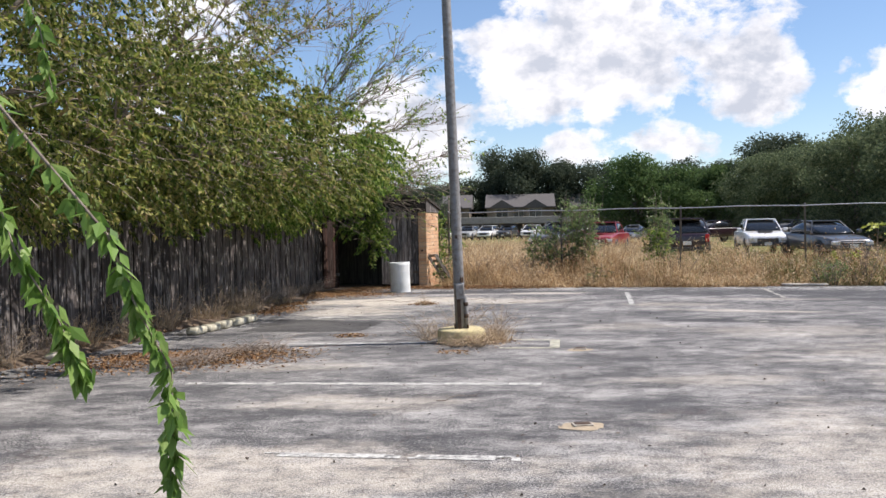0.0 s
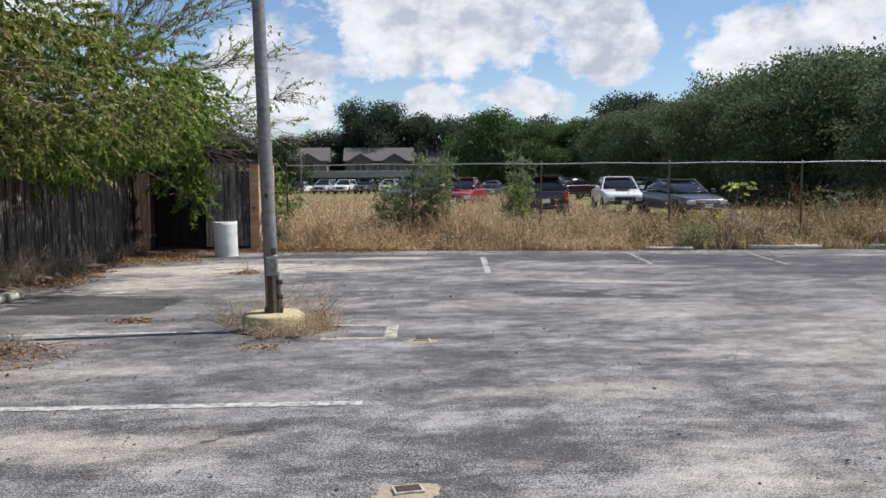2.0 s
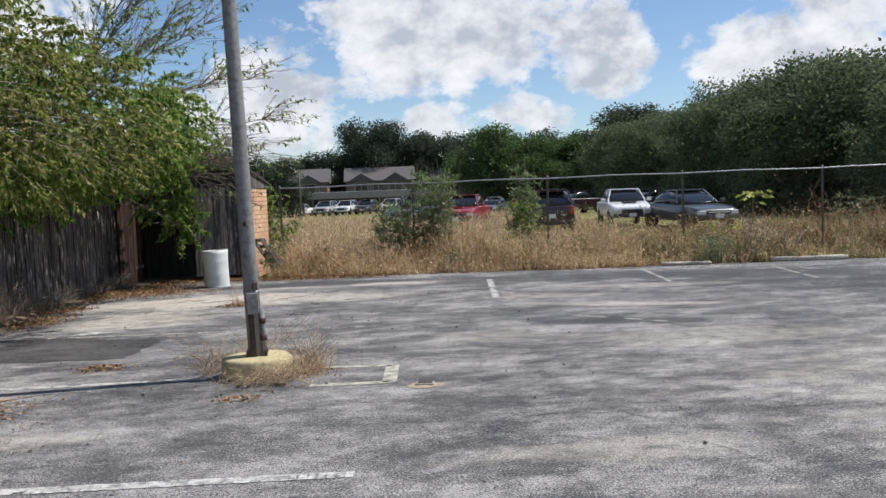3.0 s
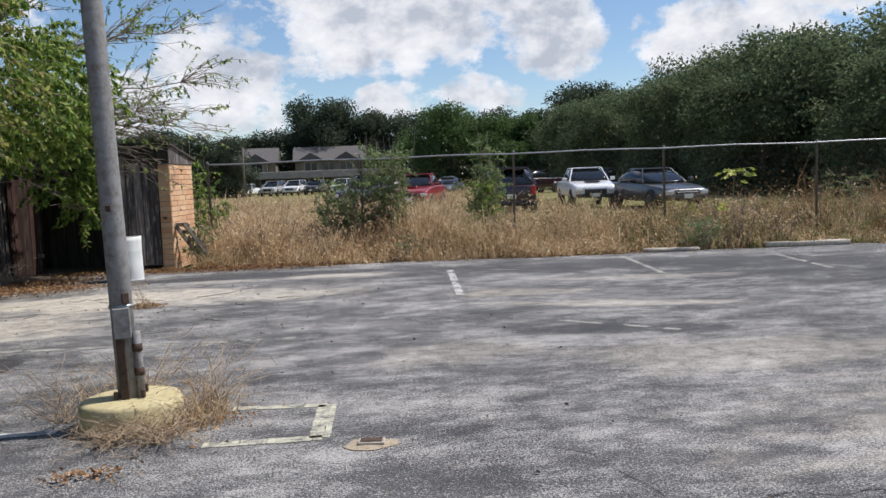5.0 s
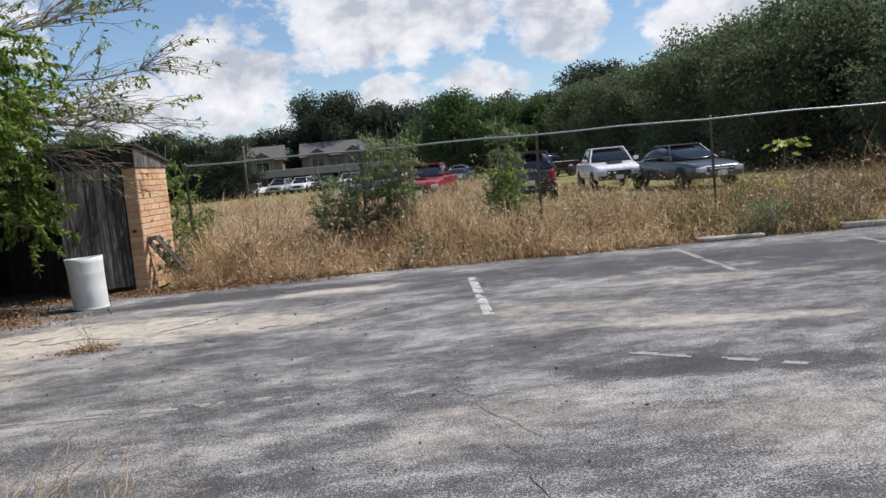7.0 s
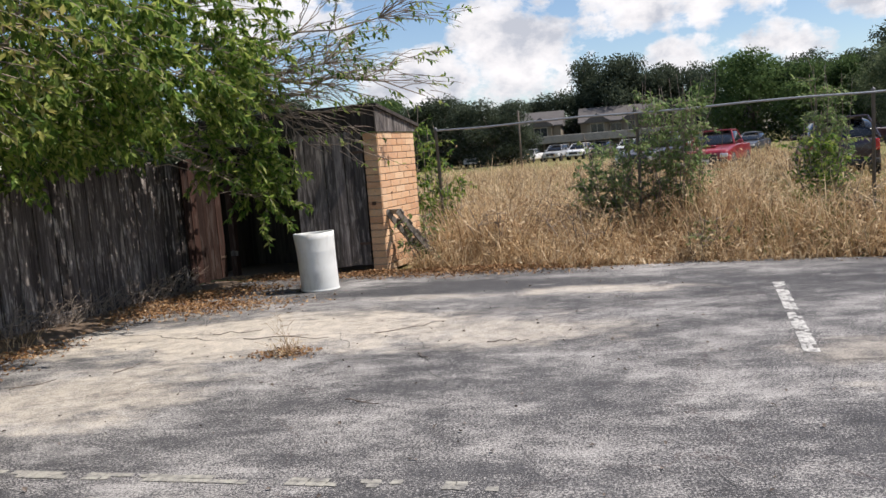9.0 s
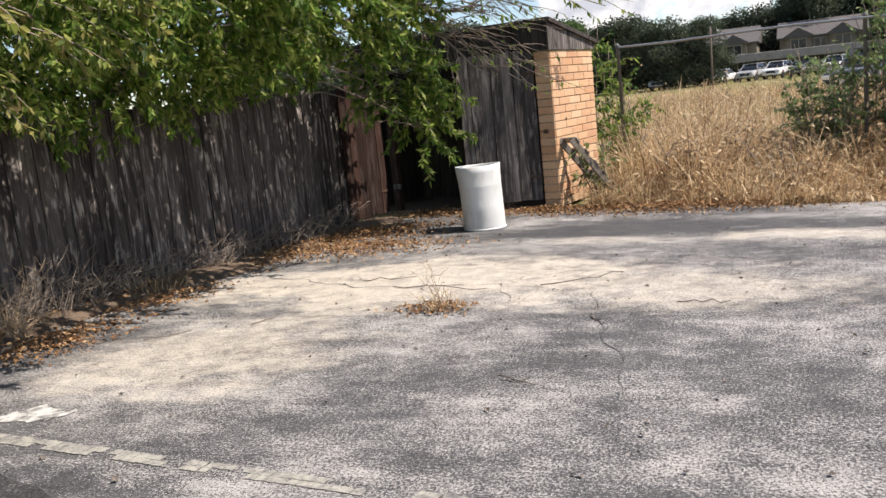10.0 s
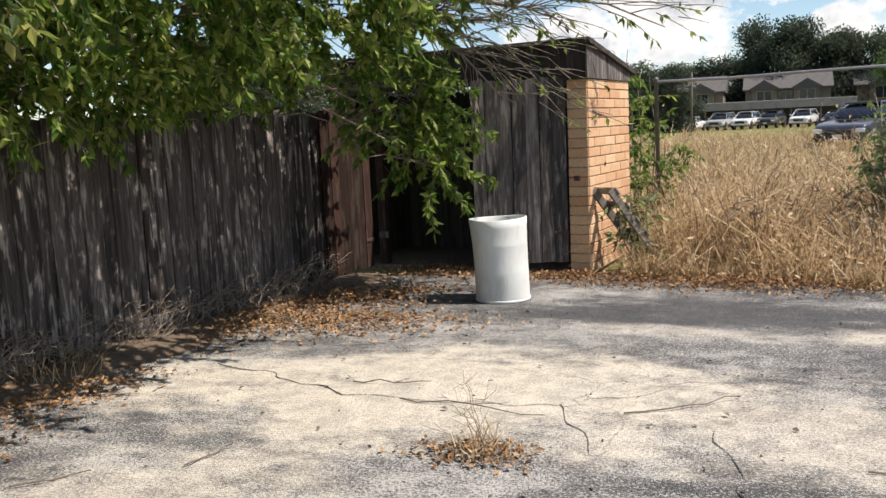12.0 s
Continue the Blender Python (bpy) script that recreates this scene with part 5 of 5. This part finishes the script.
M_DRYSTEM = stone_material("straw-pale stems", (0.4, 0.3, 0.2), (0.58, 0.46, 0.32), (0.25, 0.17, 0.11), 3)
for bx, by, br, bh, bn in ((0.72, 11.95, 0.5, 0.5, 60), (0.45, 11.3, 0.45, 0.22, 70), (-0.25, 12.0, 0.5, 0.42, 40), (0.25, 12.35, 0.55, 0.5, 40), (0.15, 11.35, 0.4, 0.16, 50)):
    wiry_bush(bx, by, br, bh, bn, "tangled wiry dry weed round the pole footing", int(bx * 100 + by * 10))
wiry_bush(-0.42, 17.6, 0.2, 0.4, 8, "thin dead weed grown from a crack", 5)
for by in (16.2, 16.9, 15.2, 8.2, 9.3, 10.2, 11.4, 12.6, 13.8):
    wiry_bush(fence_x(by) + 0.45, by, 0.4, 0.6, 40, "pale dead bush at the fence foot", int(by * 10))


def dead_brush(x0, y0, x1, y1, n, h, label, seed):
    """A tangle of dead vine stems along a line."""
    rng = random.Random(seed)
    hp = Heap()
    for k in range(n):
        f = rng.random()
        x, y = x0 + (x1 - x0) * f + rng.uniform(-0.2, 0.25), y0 + (y1 - y0) * f
        d = Vector((rng.uniform(-0.5, 0.6), rng.uniform(-1, 1), rng.uniform(0.05, 0.9))).normalized() * rng.uniform(0.2, 0.75)
        a = Vector((x, y, rng.uniform(0.01, 0.08)))
        b = a + d
        b.z = min(b.z, h * rng.uniform(0.5, 1.1)) + 0.02
        b.x = max(b.x, fence_x(b.y) + 0.1)
        pts = bent(a, b, 0.1, rng, 5, 0.3)
        hp.tube([(p[0], p[1], max(0.008, p[2])) for p in pts], 0.004, 0.0015, 3)
    return tagged(new("dead_brush", hp.mesh("dead_brush", M_TWIG)), label, "dead vines", kind="stuff")


dead_brush(-4.4, 16.0, -3.0, 21.6, 520, 0.35, "tangle of grey dead vines at the fence foot", 1)
dead_brush(-5.6, 10.0, -4.4, 16.0, 420, 0.5, "tangle of grey dead vines at the fence foot", 2)
dead_brush(-4.25, 15.6, -3.75, 18.0, 160, 0.95, "thin dead vines climbing the fence boards", 3)
dead_brush(-3.2, 9.7, -2.2, 11.2, 240, 0.14, "twigs in the drift of fallen leaves", 4)


def grit(n, seed):
    """Small stones and crumbs of asphalt strewn over the lot."""
    rng = np.random.default_rng(seed)
    hp = Heap()
    y = rng.uniform(3, 21.5, n)
    x = rng.uniform(-0.9, 1.0, n) * 3.6 + 0.2
    x = np.maximum(x, -3.1 - 0.22 * (21.8 - y) + 0.5)
    P = np.c_[x, y, np.full(n, 0.006)]
    L = rng.uniform(0.012, 0.04, n)
    hp.leaves(P, rng.normal(size=(n, 3)) * np.array([1, 1, 0.15]), L, L * 0.8, rng, -0.15)
    return tagged(new("grit", hp.mesh("grit", M_BARK)), "dark crumbs and dead leaf bits strewn on asphalt", "grit", kind="stuff")


grit(700, 6)


def sticks(label, spots, seed):
    rng = random.Random(seed)
    for x, y, ln, turn in spots:
        hp = Heap()
        pts = bent((-ln / 2, 0, 0.012), (ln / 2, 0, 0.02), 0, rng, 6, 0.25)
        pts = [(a, b, max(0.008, c)) for a, b, c in pts]
        hp.tube(pts, 0.005, 0.0025, 5)
        hp.tube([pts[3], (pts[3][0] + ln * 0.18, pts[3][1] + ln * 0.14, 0.02)], 0.003, 0.0015, 4)
        tagged(part("stick", hp.mesh("stick", M_BARK), None, pose(x, y, 0, 0, 0, turn), label), category="stick", group="fallen sticks")


sticks("thin fallen dry stick on the asphalt", [(0.55, 18.4, 0.7, 30), (-0.6, 18.2, 0.9, -12), (-1.2, 18.6, 0.5, 5), (0.85, 17.2, 0.25, -60), (-2.3, 16.9, 0.35, 40), (0.12, 7.9, 0.5, 35), (-1.9, 11.3, 1.5, 6), (-2.3, 10.6, 1.0, -20), (-2.0, 10.1, 0.8, 50), (1.5, 17.6, 0.35, -5), (-1.7, 17.3, 0.3, 70), (0.6, 16.0, 0.3, -30), (-3.0, 20.6, 0.9, 60), (-3.5, 19.2, 0.8, 80)], 9)


# ---- cars ----
def wheel_meshes(r):
    ty = lathe("tyre", [(r * 0.62, -0.1), (r * 0.95, -0.11), (r, -0.08), (r, 0.08), (r * 0.95, 0.11), (r * 0.62, 0.1)], M_TYRE, 20)
    ri = lathe("rim", [(0.0, 0.07), (r * 0.2, 0.085), (r * 0.3, 0.06), (r * 0.55, 0.075), (r * 0.63, 0.1), (r * 0.63, -0.1), (0.0, -0.09)], M_RIM, 16)
    return ty, ri


WHEEL = {r: wheel_meshes(r) for r in (0.33, 0.38)}


def loft(name, stations, mat):
    """A body from sections along x: (x, bottom, top, half width, tumble)."""
    verts, faces = [], []
    for x, zb, zt, w, tumble in stations:
        zm = zb + (zt - zb) * 0.55
        ring = [(-w * 0.9, zb), (-w, zb + (zt - zb) * 0.18), (-w, zm), (-w + tumble, zt - 0.03), (-w + tumble + 0.05, zt), (w - tumble - 0.05, zt), (w - tumble, zt - 0.03), (w, zm), (w, zb + (zt - zb) * 0.18), (w * 0.9, zb)]
        verts += [(x, yy, z) for yy, z in ring]
    n = 10
    for i in range(len(stations) - 1):
        for k in range(n):
            j = (k + 1) % n
            faces.append((i * n + k, i * n + j, (i + 1) * n + j, (i + 1) * n + k))
    faces.append(tuple(reversed(range(n))))
    faces.append(tuple(range((len(stations) - 1) * n, len(stations) * n)))
    bm = bmesh.new()
    me = mesh_of(name, verts, faces)
    bm.from_mesh(me)
    bmesh.ops.recalc_face_normals(bm, faces=bm.faces)
    return bm_mesh(name, bm, mat, True)


def rounded(ob):
    m = ob.modifiers.new("rounding", "SUBSURF")
    m.levels = m.render_levels = 2
    return ob


CAR_SHAPES = {
    "pickup": dict(r=0.38, axles=(1.75, -1.65), body=[(2.62, 0.5, 0.86, 0.84, 0.05), (2.5, 0.42, 1.02, 0.92, 0.05), (1.15, 0.42, 1.14, 0.95, 0.04), (0.9, 0.42, 1.16, 0.95, 0.04), (-0.95, 0.42, 1.16, 0.95, 0.04), (-1.0, 0.42, 1.14, 0.95, 0.02), (-2.6, 0.45, 1.14, 0.94, 0.02), (-2.68, 0.55, 1.1, 0.92, 0.02)],
                   glass=[(1.2, 1.13, 1.16, 0.86, 0.03), (0.45, 1.13, 1.68, 0.84, 0.14), (-0.8, 1.13, 1.7, 0.84, 0.14), (-0.98, 1.13, 1.2, 0.84, 0.05)], roof=(0.42, -0.82, 1.72, 1.28)),
    "suv": dict(r=0.38, axles=(1.42, -1.42), body=[(2.3, 0.45, 0.85, 0.82, 0.05), (2.2, 0.35, 1.0, 0.9, 0.05), (1.0, 0.35, 1.1, 0.93, 0.04), (-2.1, 0.35, 1.12, 0.93, 0.04), (-2.3, 0.4, 1.1, 0.88, 0.05)],
                glass=[(1.1, 1.06, 1.1, 0.86, 0.03), (0.45, 1.06, 1.64, 0.86, 0.17), (-1.85, 1.06, 1.66, 0.86, 0.17), (-2.22, 1.06, 1.12, 0.84, 0.05)], roof=(0.4, -1.95, 1.69, 1.24)),
    "sedan": dict(r=0.33, axles=(1.42, -1.4), body=[(2.4, 0.4, 0.66, 0.76, 0.06), (2.25, 0.28, 0.78, 0.86, 0.06), (1.0, 0.25, 0.93, 0.91, 0.05), (-1.5, 0.25, 0.98, 0.91, 0.05), (-2.25, 0.3, 0.98, 0.88, 0.06), (-2.42, 0.42, 0.9, 0.82, 0.06)],
                  glass=[(1.15, 0.9, 0.93, 0.82, 0.03), (0.2, 0.92, 1.4, 0.82, 0.2), (-0.85, 0.92, 1.42, 0.82, 0.2), (-1.8, 0.94, 0.99, 0.82, 0.04)], roof=(0.18, -0.88, 1.44, 1.08)),
}


def car(name, kind, x, y, heading, paint, label, scale=1.0, group="parked cars"):
    """heading: degrees, the way its nose points, from +x towards +y."""
    s = CAR_SHAPES[kind]
    t = thing(name, pose(x, y, -0.03, 0, 0, heading) @ Matrix.Scale(scale, 4), label, "pickup truck" if kind == "pickup" else "car", group)
    rounded(part("body", loft("body", s["body"], paint), t))
    rounded(part("window_band", loft("window_band", s["glass"], M_CARGLASS), t, label="dark tinted windows"))
    a, b, z, w = s["roof"]
    part("roof", box("roof", a - b, w, 0.06, paint, 0.025, ((a + b) / 2, 0, z - 0.02), 2), t)
    for sx in (a + 0.34, b - 0.12, (a + b) / 2):
        for sy in (-1, 1):
            zz = s["body"][2][2]
            top = Vector((min(sx, a) if sx > a else max(sx, b), sy * w * 0.5, z - 0.02))
            base = Vector((sx + (0.3 if sx > a else (-0.15 if sx < b else 0)), sy * (s["glass"][1][3] + 0.015), zz - 0.03))
            hp = Heap()
            hp.tube([tuple(base), tuple(top)], 0.035, 0.03, 5)
            part("pillar", hp.mesh("pillar", paint), t)
    nose, tail = s["body"][0], s["body"][-1]
    hz = nose[1] + (nose[2] - nose[1]) * 0.72
    part("grille", box("grille", 0.06, nose[3] * 1.1, (nose[2] - nose[1]) * 0.62, M_TRIM, 0.015, (nose[0] + 0.01, 0, hz - 0.06)), t, label="black grille")
    part("bumper", box("bumper", 0.14, nose[3] * 1.95, 0.17, paint if kind != "pickup" else M_TRIM, 0.04, (nose[0], 0, nose[1] + 0.04), 2), t)
    part("bumper", box("bumper", 0.14, tail[3] * 1.9, 0.17, M_TRIM if kind == "suv" else paint, 0.04, (tail[0], 0, tail[1] + 0.06), 2), t)
    part("number_plate", box("number_plate", 0.02, 0.32, 0.15, M_PLATE, 0.003, (nose[0] + 0.085, 0, nose[1] + 0.06)), t)
    part("number_plate", box("number_plate", 0.02, 0.32, 0.15, M_PLATE, 0.003, (tail[0] - 0.085, 0, tail[1] + 0.3)), t)
    for sy in (-1, 1):
        part("headlight", box("headlight", 0.2, 0.3, 0.16, M_CHROME, 0.04, (nose[0] - 0.08, sy * nose[3] * 0.83, hz), 2), t, label="clear headlight")
        part("tail_light", box("tail_light", 0.12, 0.16, 0.3 if kind != "sedan" else 0.16, M_TAIL, 0.03, (tail[0] + 0.05, sy * tail[3] * 0.88, tail[2] - 0.2), 2), t, label="red tail light")
        part("mirror", box("mirror", 0.12, 0.2, 0.15, paint, 0.04, (0.85, sy * (s["body"][3][3] + 0.1), s["body"][2][2] + 0.08), 2), t)
        for ax in s["axles"]:
            arch = lathe("wheel_arch", [(s["r"] + 0.07, -0.03), (s["r"] + 0.07, 0.0), (0.0, 0.0)], M_TRIM, 20)
            part("wheel_arch", arch, t, pose(ax, sy * (s["body"][3][3] - 0.004), s["r"], -90 * sy, 0, 0))
            wh = new("wheel")
            wh.parent, wh.matrix_basis = t, pose(ax, sy * (s["body"][3][3] - 0.09), s["r"], -90 * sy, 0, 0)
            ty, ri = WHEEL[s["r"]]
            part("tyre", ty, wh)
            part("rim", ri, wh)
    if kind == "pickup":
        part("bed", box("bed", 1.5, 1.62, 0.02, M_TRIM, 0.0, (-1.82, 0, 1.145)), t, label="black load bed cover")
        part("hood_scoop", box("hood_scoop", 0.5, 0.6, 0.05, paint if paint != M_WHITE else M_TRIM, 0.02, (1.75, 0, 1.12)), t)
    return t


def facing(dx, dy):
    return math.degrees(math.atan2(dy, dx))


car("pickup_truck", "pickup", 8.85, 46.8, facing(-0.36, -0.93), M_RED, "red pickup truck parked in the grass")
car("pickup_truck", "pickup", 15.5, 42.0, facing(-0.22, -1), M_WHITE, "white pickup truck parked in the grass")
car("sedan", "sedan", 16.75, 37.8, facing(0.02, -1), M_GREY, "dark grey sedan parked behind the wire fence", 1.1)
car("suv", "suv", 10.75, 38.5, facing(0.2, 1), M_MAROON, "dark maroon sport utility car seen from behind", 1.06)
car("pickup_truck", "pickup", 6.9, 50.0, facing(-0.55, -1), M_NAVY, "dark blue truck parked behind the shrubs", 1.05)
car("sedan", "sedan", 16.4, 74.0, facing(-0.5, -1), M_NAVY, "dark blue sedan parked far off in the field")
car("pickup_truck", "pickup", 21.5, 68.0, facing(-1, -0.4), M_MAROON, "dark pickup parked far off under trees")
car("suv", "suv", 28.5, 70.0, facing(-1, -0.3), M_NAVY, "dark car parked far off under trees")
for i, (x, kind, mt, lb) in enumerate(((-3.6, "suv", M_SILVER, "silver"), (-0.6, "sedan", M_WHITE, "white"), (1.9, "sedan", M_WHITE, "white"), (4.8, "suv", M_SILVER, "silver"), (7.2, "suv", M_WHITE, "white"), (9.6, "suv", M_GREY, "dark grey"), (12.4, "suv", M_WHITE, "white"), (15.3, "sedan", M_NAVY, "dark blue"), (18.6, "pickup", M_WHITE, "white"), (21.8, "sedan", M_GREY, "grey"), (25.0, "sedan", M_SILVER, "silver"))):
    car("car", kind, x - 1.6, 104.0 + (i % 3) * 0.8, facing(-0.35, -1), mt, lb + " car in the far row by the carport", group="far parked cars")


# ---- buildings far off ----
def window(parent, x, y, z, w, h, m=None):
    wd = part("window", box("window", w, 0.06, h, M_HOUSEGLASS), parent, pose(x, y, z))
    part("frame", box("frame", w + 0.3, 0.05, 0.14, M_METALROOF), wd, pose(0, -0.04, h / 2 + 0.05))
    part("sill", box("sill", w + 0.3, 0.12, 0.12, M_METALROOF), wd, pose(0, -0.06, -h / 2 - 0.05))
    for s in (-1, 0, 1):
        part("frame", box("frame", 0.1, 0.05, h, M_METALROOF), wd, pose(s * w / 2, -0.04, 0))


def gable(name, w, d, h, over, mat):
    """A ridge roof along x: width w, depth d, height h."""
    a, b = w / 2 + over, d / 2 + over
    v = [(-a, -b, 0), (a, -b, 0), (a, b, 0), (-a, b, 0), (-a, 0, h), (a, 0, h), (-a, -b, -0.2), (a, -b, -0.2), (a, b, -0.2), (-a, b, -0.2)]
    return mesh_of(name, v, [(0, 1, 5, 4), (2, 3, 4, 5), (1, 2, 5), (3, 0, 4), (0, 6, 7, 1), (2, 8, 9, 3), (1, 7, 8, 2), (3, 9, 6, 0), (6, 9, 8, 7)], mat)


def house(x, y, w, label, dormers):
    t = thing("house", pose(x, y, 0, 0, 0, -5), label, "house", "far houses")
    part("wall", box("wall", w, 9.0, 4.6, M_SIDING, 0.0, (0, 0, 2.3)), t)
    part("roof", gable("roof", w, 9.0, 2.2, 0.35, M_SHINGLE), t, pose(0, 0, 4.6))
    for dx in dormers:
        part("bay", box("bay", 3.2, 1.2, 4.5, M_SIDING, 0.0, (0, 0, 2.25)), t, pose(dx, -4.9, 0))
        part("bay_roof", gable("bay_roof", 3.4, 3.4, 1.15, 0.2, M_SHINGLE), t, pose(dx, -4.0, 4.6, 0, 0, 90))
        window(t, dx, -5.53, 3.5, 1.9, 1.5)
        window(t, dx, -5.53, 1.4, 1.9, 1.5)
    window(t, (dormers[0] + dormers[-1]) / 2, -4.53, 3.4, 1.6, 1.5)


house(13.0, 143.0, 10.6, "beige two-storey house with a grey shingle roof", (-2.9, 2.4))
house(-0.4, 143.0, 10.4, "beige two-storey house partly behind trees", (-2.4, 2.4))
house(28.0, 146.0, 12.0, "beige two-storey house among dark trees", (-2.9, 2.9))


def carport():
    t = thing("carport", pose(3.5, 119.0, 0, 0, 0, -3), "long low carport with a pale roof edge", "carport")
    part("roof", box("roof", 28.0, 5.5, 0.9, M_METALROOF, 0.03, (0, 0, 2.35)), t)
    part("back_wall", box("back_wall", 28.0, 0.2, 1.9, M_SHINGLE, 0.0, (0, 2.6, 0.95)), t)
    for k in range(10):
        part("post", box("post", 0.15, 0.15, 1.9, M_SIDING, 0.0, (0, 0, 0.95)), t, pose(-13.5 + k * 3.0, -2.5, 0))


carport()
for x, y, h in ((2.7, 62.0, 3.8),):
    tagged(part("utility_pole", lathe("utility_pole", [(0.0, 0.0), (0.06, 0.0), (0.05, h), (0.0, h + 0.03)], M_BARK, 10), None, pose(x - 2.2, y, 0), "thin dark wooden pole beyond the enclosure"), category="pole", group="poles")


# ---- far trees ----
def wood_tree(seed, h, r, mat, label, n=4600, leaf=0.55, skirt=0.12):
    """A broad tree of unit place; crown in many uneven clumps, with gaps between them."""
    rng, nprng = random.Random(seed), np.random.default_rng(seed)
    t = thing("tree", pose(0, 0, 0), label, "tree", "far trees")
    tr, lf = Heap(), Heap()
    tr.tube([(0, 0, -0.3), (0.1, 0.05, h * 0.25), (0.0, 0.1, h * 0.55)], 0.035 * h, 0.014 * h, 8)
    clumps = []
    for k in range(64):
        a = rng.uniform(0, 6.28)
        z = rng.uniform(skirt, 0.93)
        q = r * math.sqrt(max(0.05, 1 - ((z - 0.45) / 0.58) ** 2)) * rng.uniform(0.35, 0.95)
        c = Vector((q * math.cos(a), q * math.sin(a), z * h))
        clumps.append((c, rng.uniform(0.24, 0.37) * r))
        if k < 14:
            tr.tube(bent((0, 0.05, h * rng.uniform(0.2, 0.5)), c, 0.05, rng, 4, 0.2), 0.012 * h, 0.003 * h, 5)
    per = n // len(clumps)
    for c, s in clumps:
        d = nprng.normal(size=(per, 3))
        d /= np.linalg.norm(d, axis=1, keepdims=True)
        P = np.array(c) + d * s * nprng.uniform(0.3, 0.95, per)[:, None] * np.array([1.15, 1.15, 0.8])
        P[:, 2] = np.maximum(P[:, 2], 0.1)
        L = leaf * nprng.uniform(0.5, 1.15, per)
        lf.leaves(P, d * 0.5 + nprng.normal(size=(per, 3)) * 0.5 + np.array([0, 0, -0.2]), L, L * 0.62, nprng)
    part("trunk", tr.mesh("trunk", M_BARK, True), t)
    part("crown", lf.mesh("crown", mat), t)
    return t


def plant_row(proto, h0, r0, places):
    first = True
    for i, (x, y, h, r) in enumerate(places):
        m = pose(x, y, -0.04, 0, 0, i * 77) @ Matrix.Diagonal((r / r0, r / r0, h / h0, 1))
        if first:
            proto.matrix_basis = m
            first = False
        else:
            copy = copy_thing(proto, pose(x, y, -0.04, 0, 0, i * 77))
            copy.scale = (r / r0, r / r0, h / h0)


plant_row(wood_tree(1, 10, 6, M_OAK, "dark broad live oak far behind the houses", 34000, 0.36, 0.12), 10, 6, [(12.2, 150, 14.6, 8.0), (5.5, 150, 9.6, 7.0), (19, 150, 12.4, 7.0), (24.5, 149, 12.2, 6.5), (46, 118, 13.0, 8.0), (38, 126, 10.5, 7.0), (-14, 150, 9, 7), (-24, 140, 10, 8), (-36, 120, 11, 9), (-48, 100, 12, 10), (-3.2, 101, 6.6, 4.6), (-9.5, 106, 7.6, 5.5)])
plant_row(wood_tree(2, 10, 6, M_ELM, "mid-green spreading tree at the field's end", 32000, 0.36, 0.08), 10, 6, [(29.5, 130, 11.6, 7.0), (36, 122, 9.4, 6.5), (-18, 110, 8.5, 6)])
plant_row(wood_tree(3, 9, 5, M_WOODS, "dense dark woodland tree beside the field", 28000, 0.27, 0.02), 9, 5, [(31.5, 44, 8.8, 5.2), (30.5, 51, 9.2, 5.0), (33.5, 58, 9.6, 5.2), (35, 66, 9.8, 5.4), (37, 75, 9.8, 5.6), (39, 85, 9.8, 5.8), (42, 96, 10.5, 6.2), (41, 107, 9.8, 6.2), (35, 37, 9.2, 5.6), (41, 31, 9.6, 6.2), (48, 25, 10, 6.6)])
plant_row(wood_tree(4, 9, 5, M_WOODS, "woodland tree with an uneven crown", 28000, 0.27, 0.02), 9, 5, [(27.8, 47.5, 6.6, 4.0), (38, 46, 10.2, 5.6), (29.5, 61, 7.6, 4.2), (40, 62, 11.0, 6.0), (33, 80, 8.2, 4.6), (36, 92, 8.8, 5.0), (29, 38, 6.4, 4.0), (56, 16, 11, 7), (62, 2, 11, 7), (47, 38, 11, 6)])
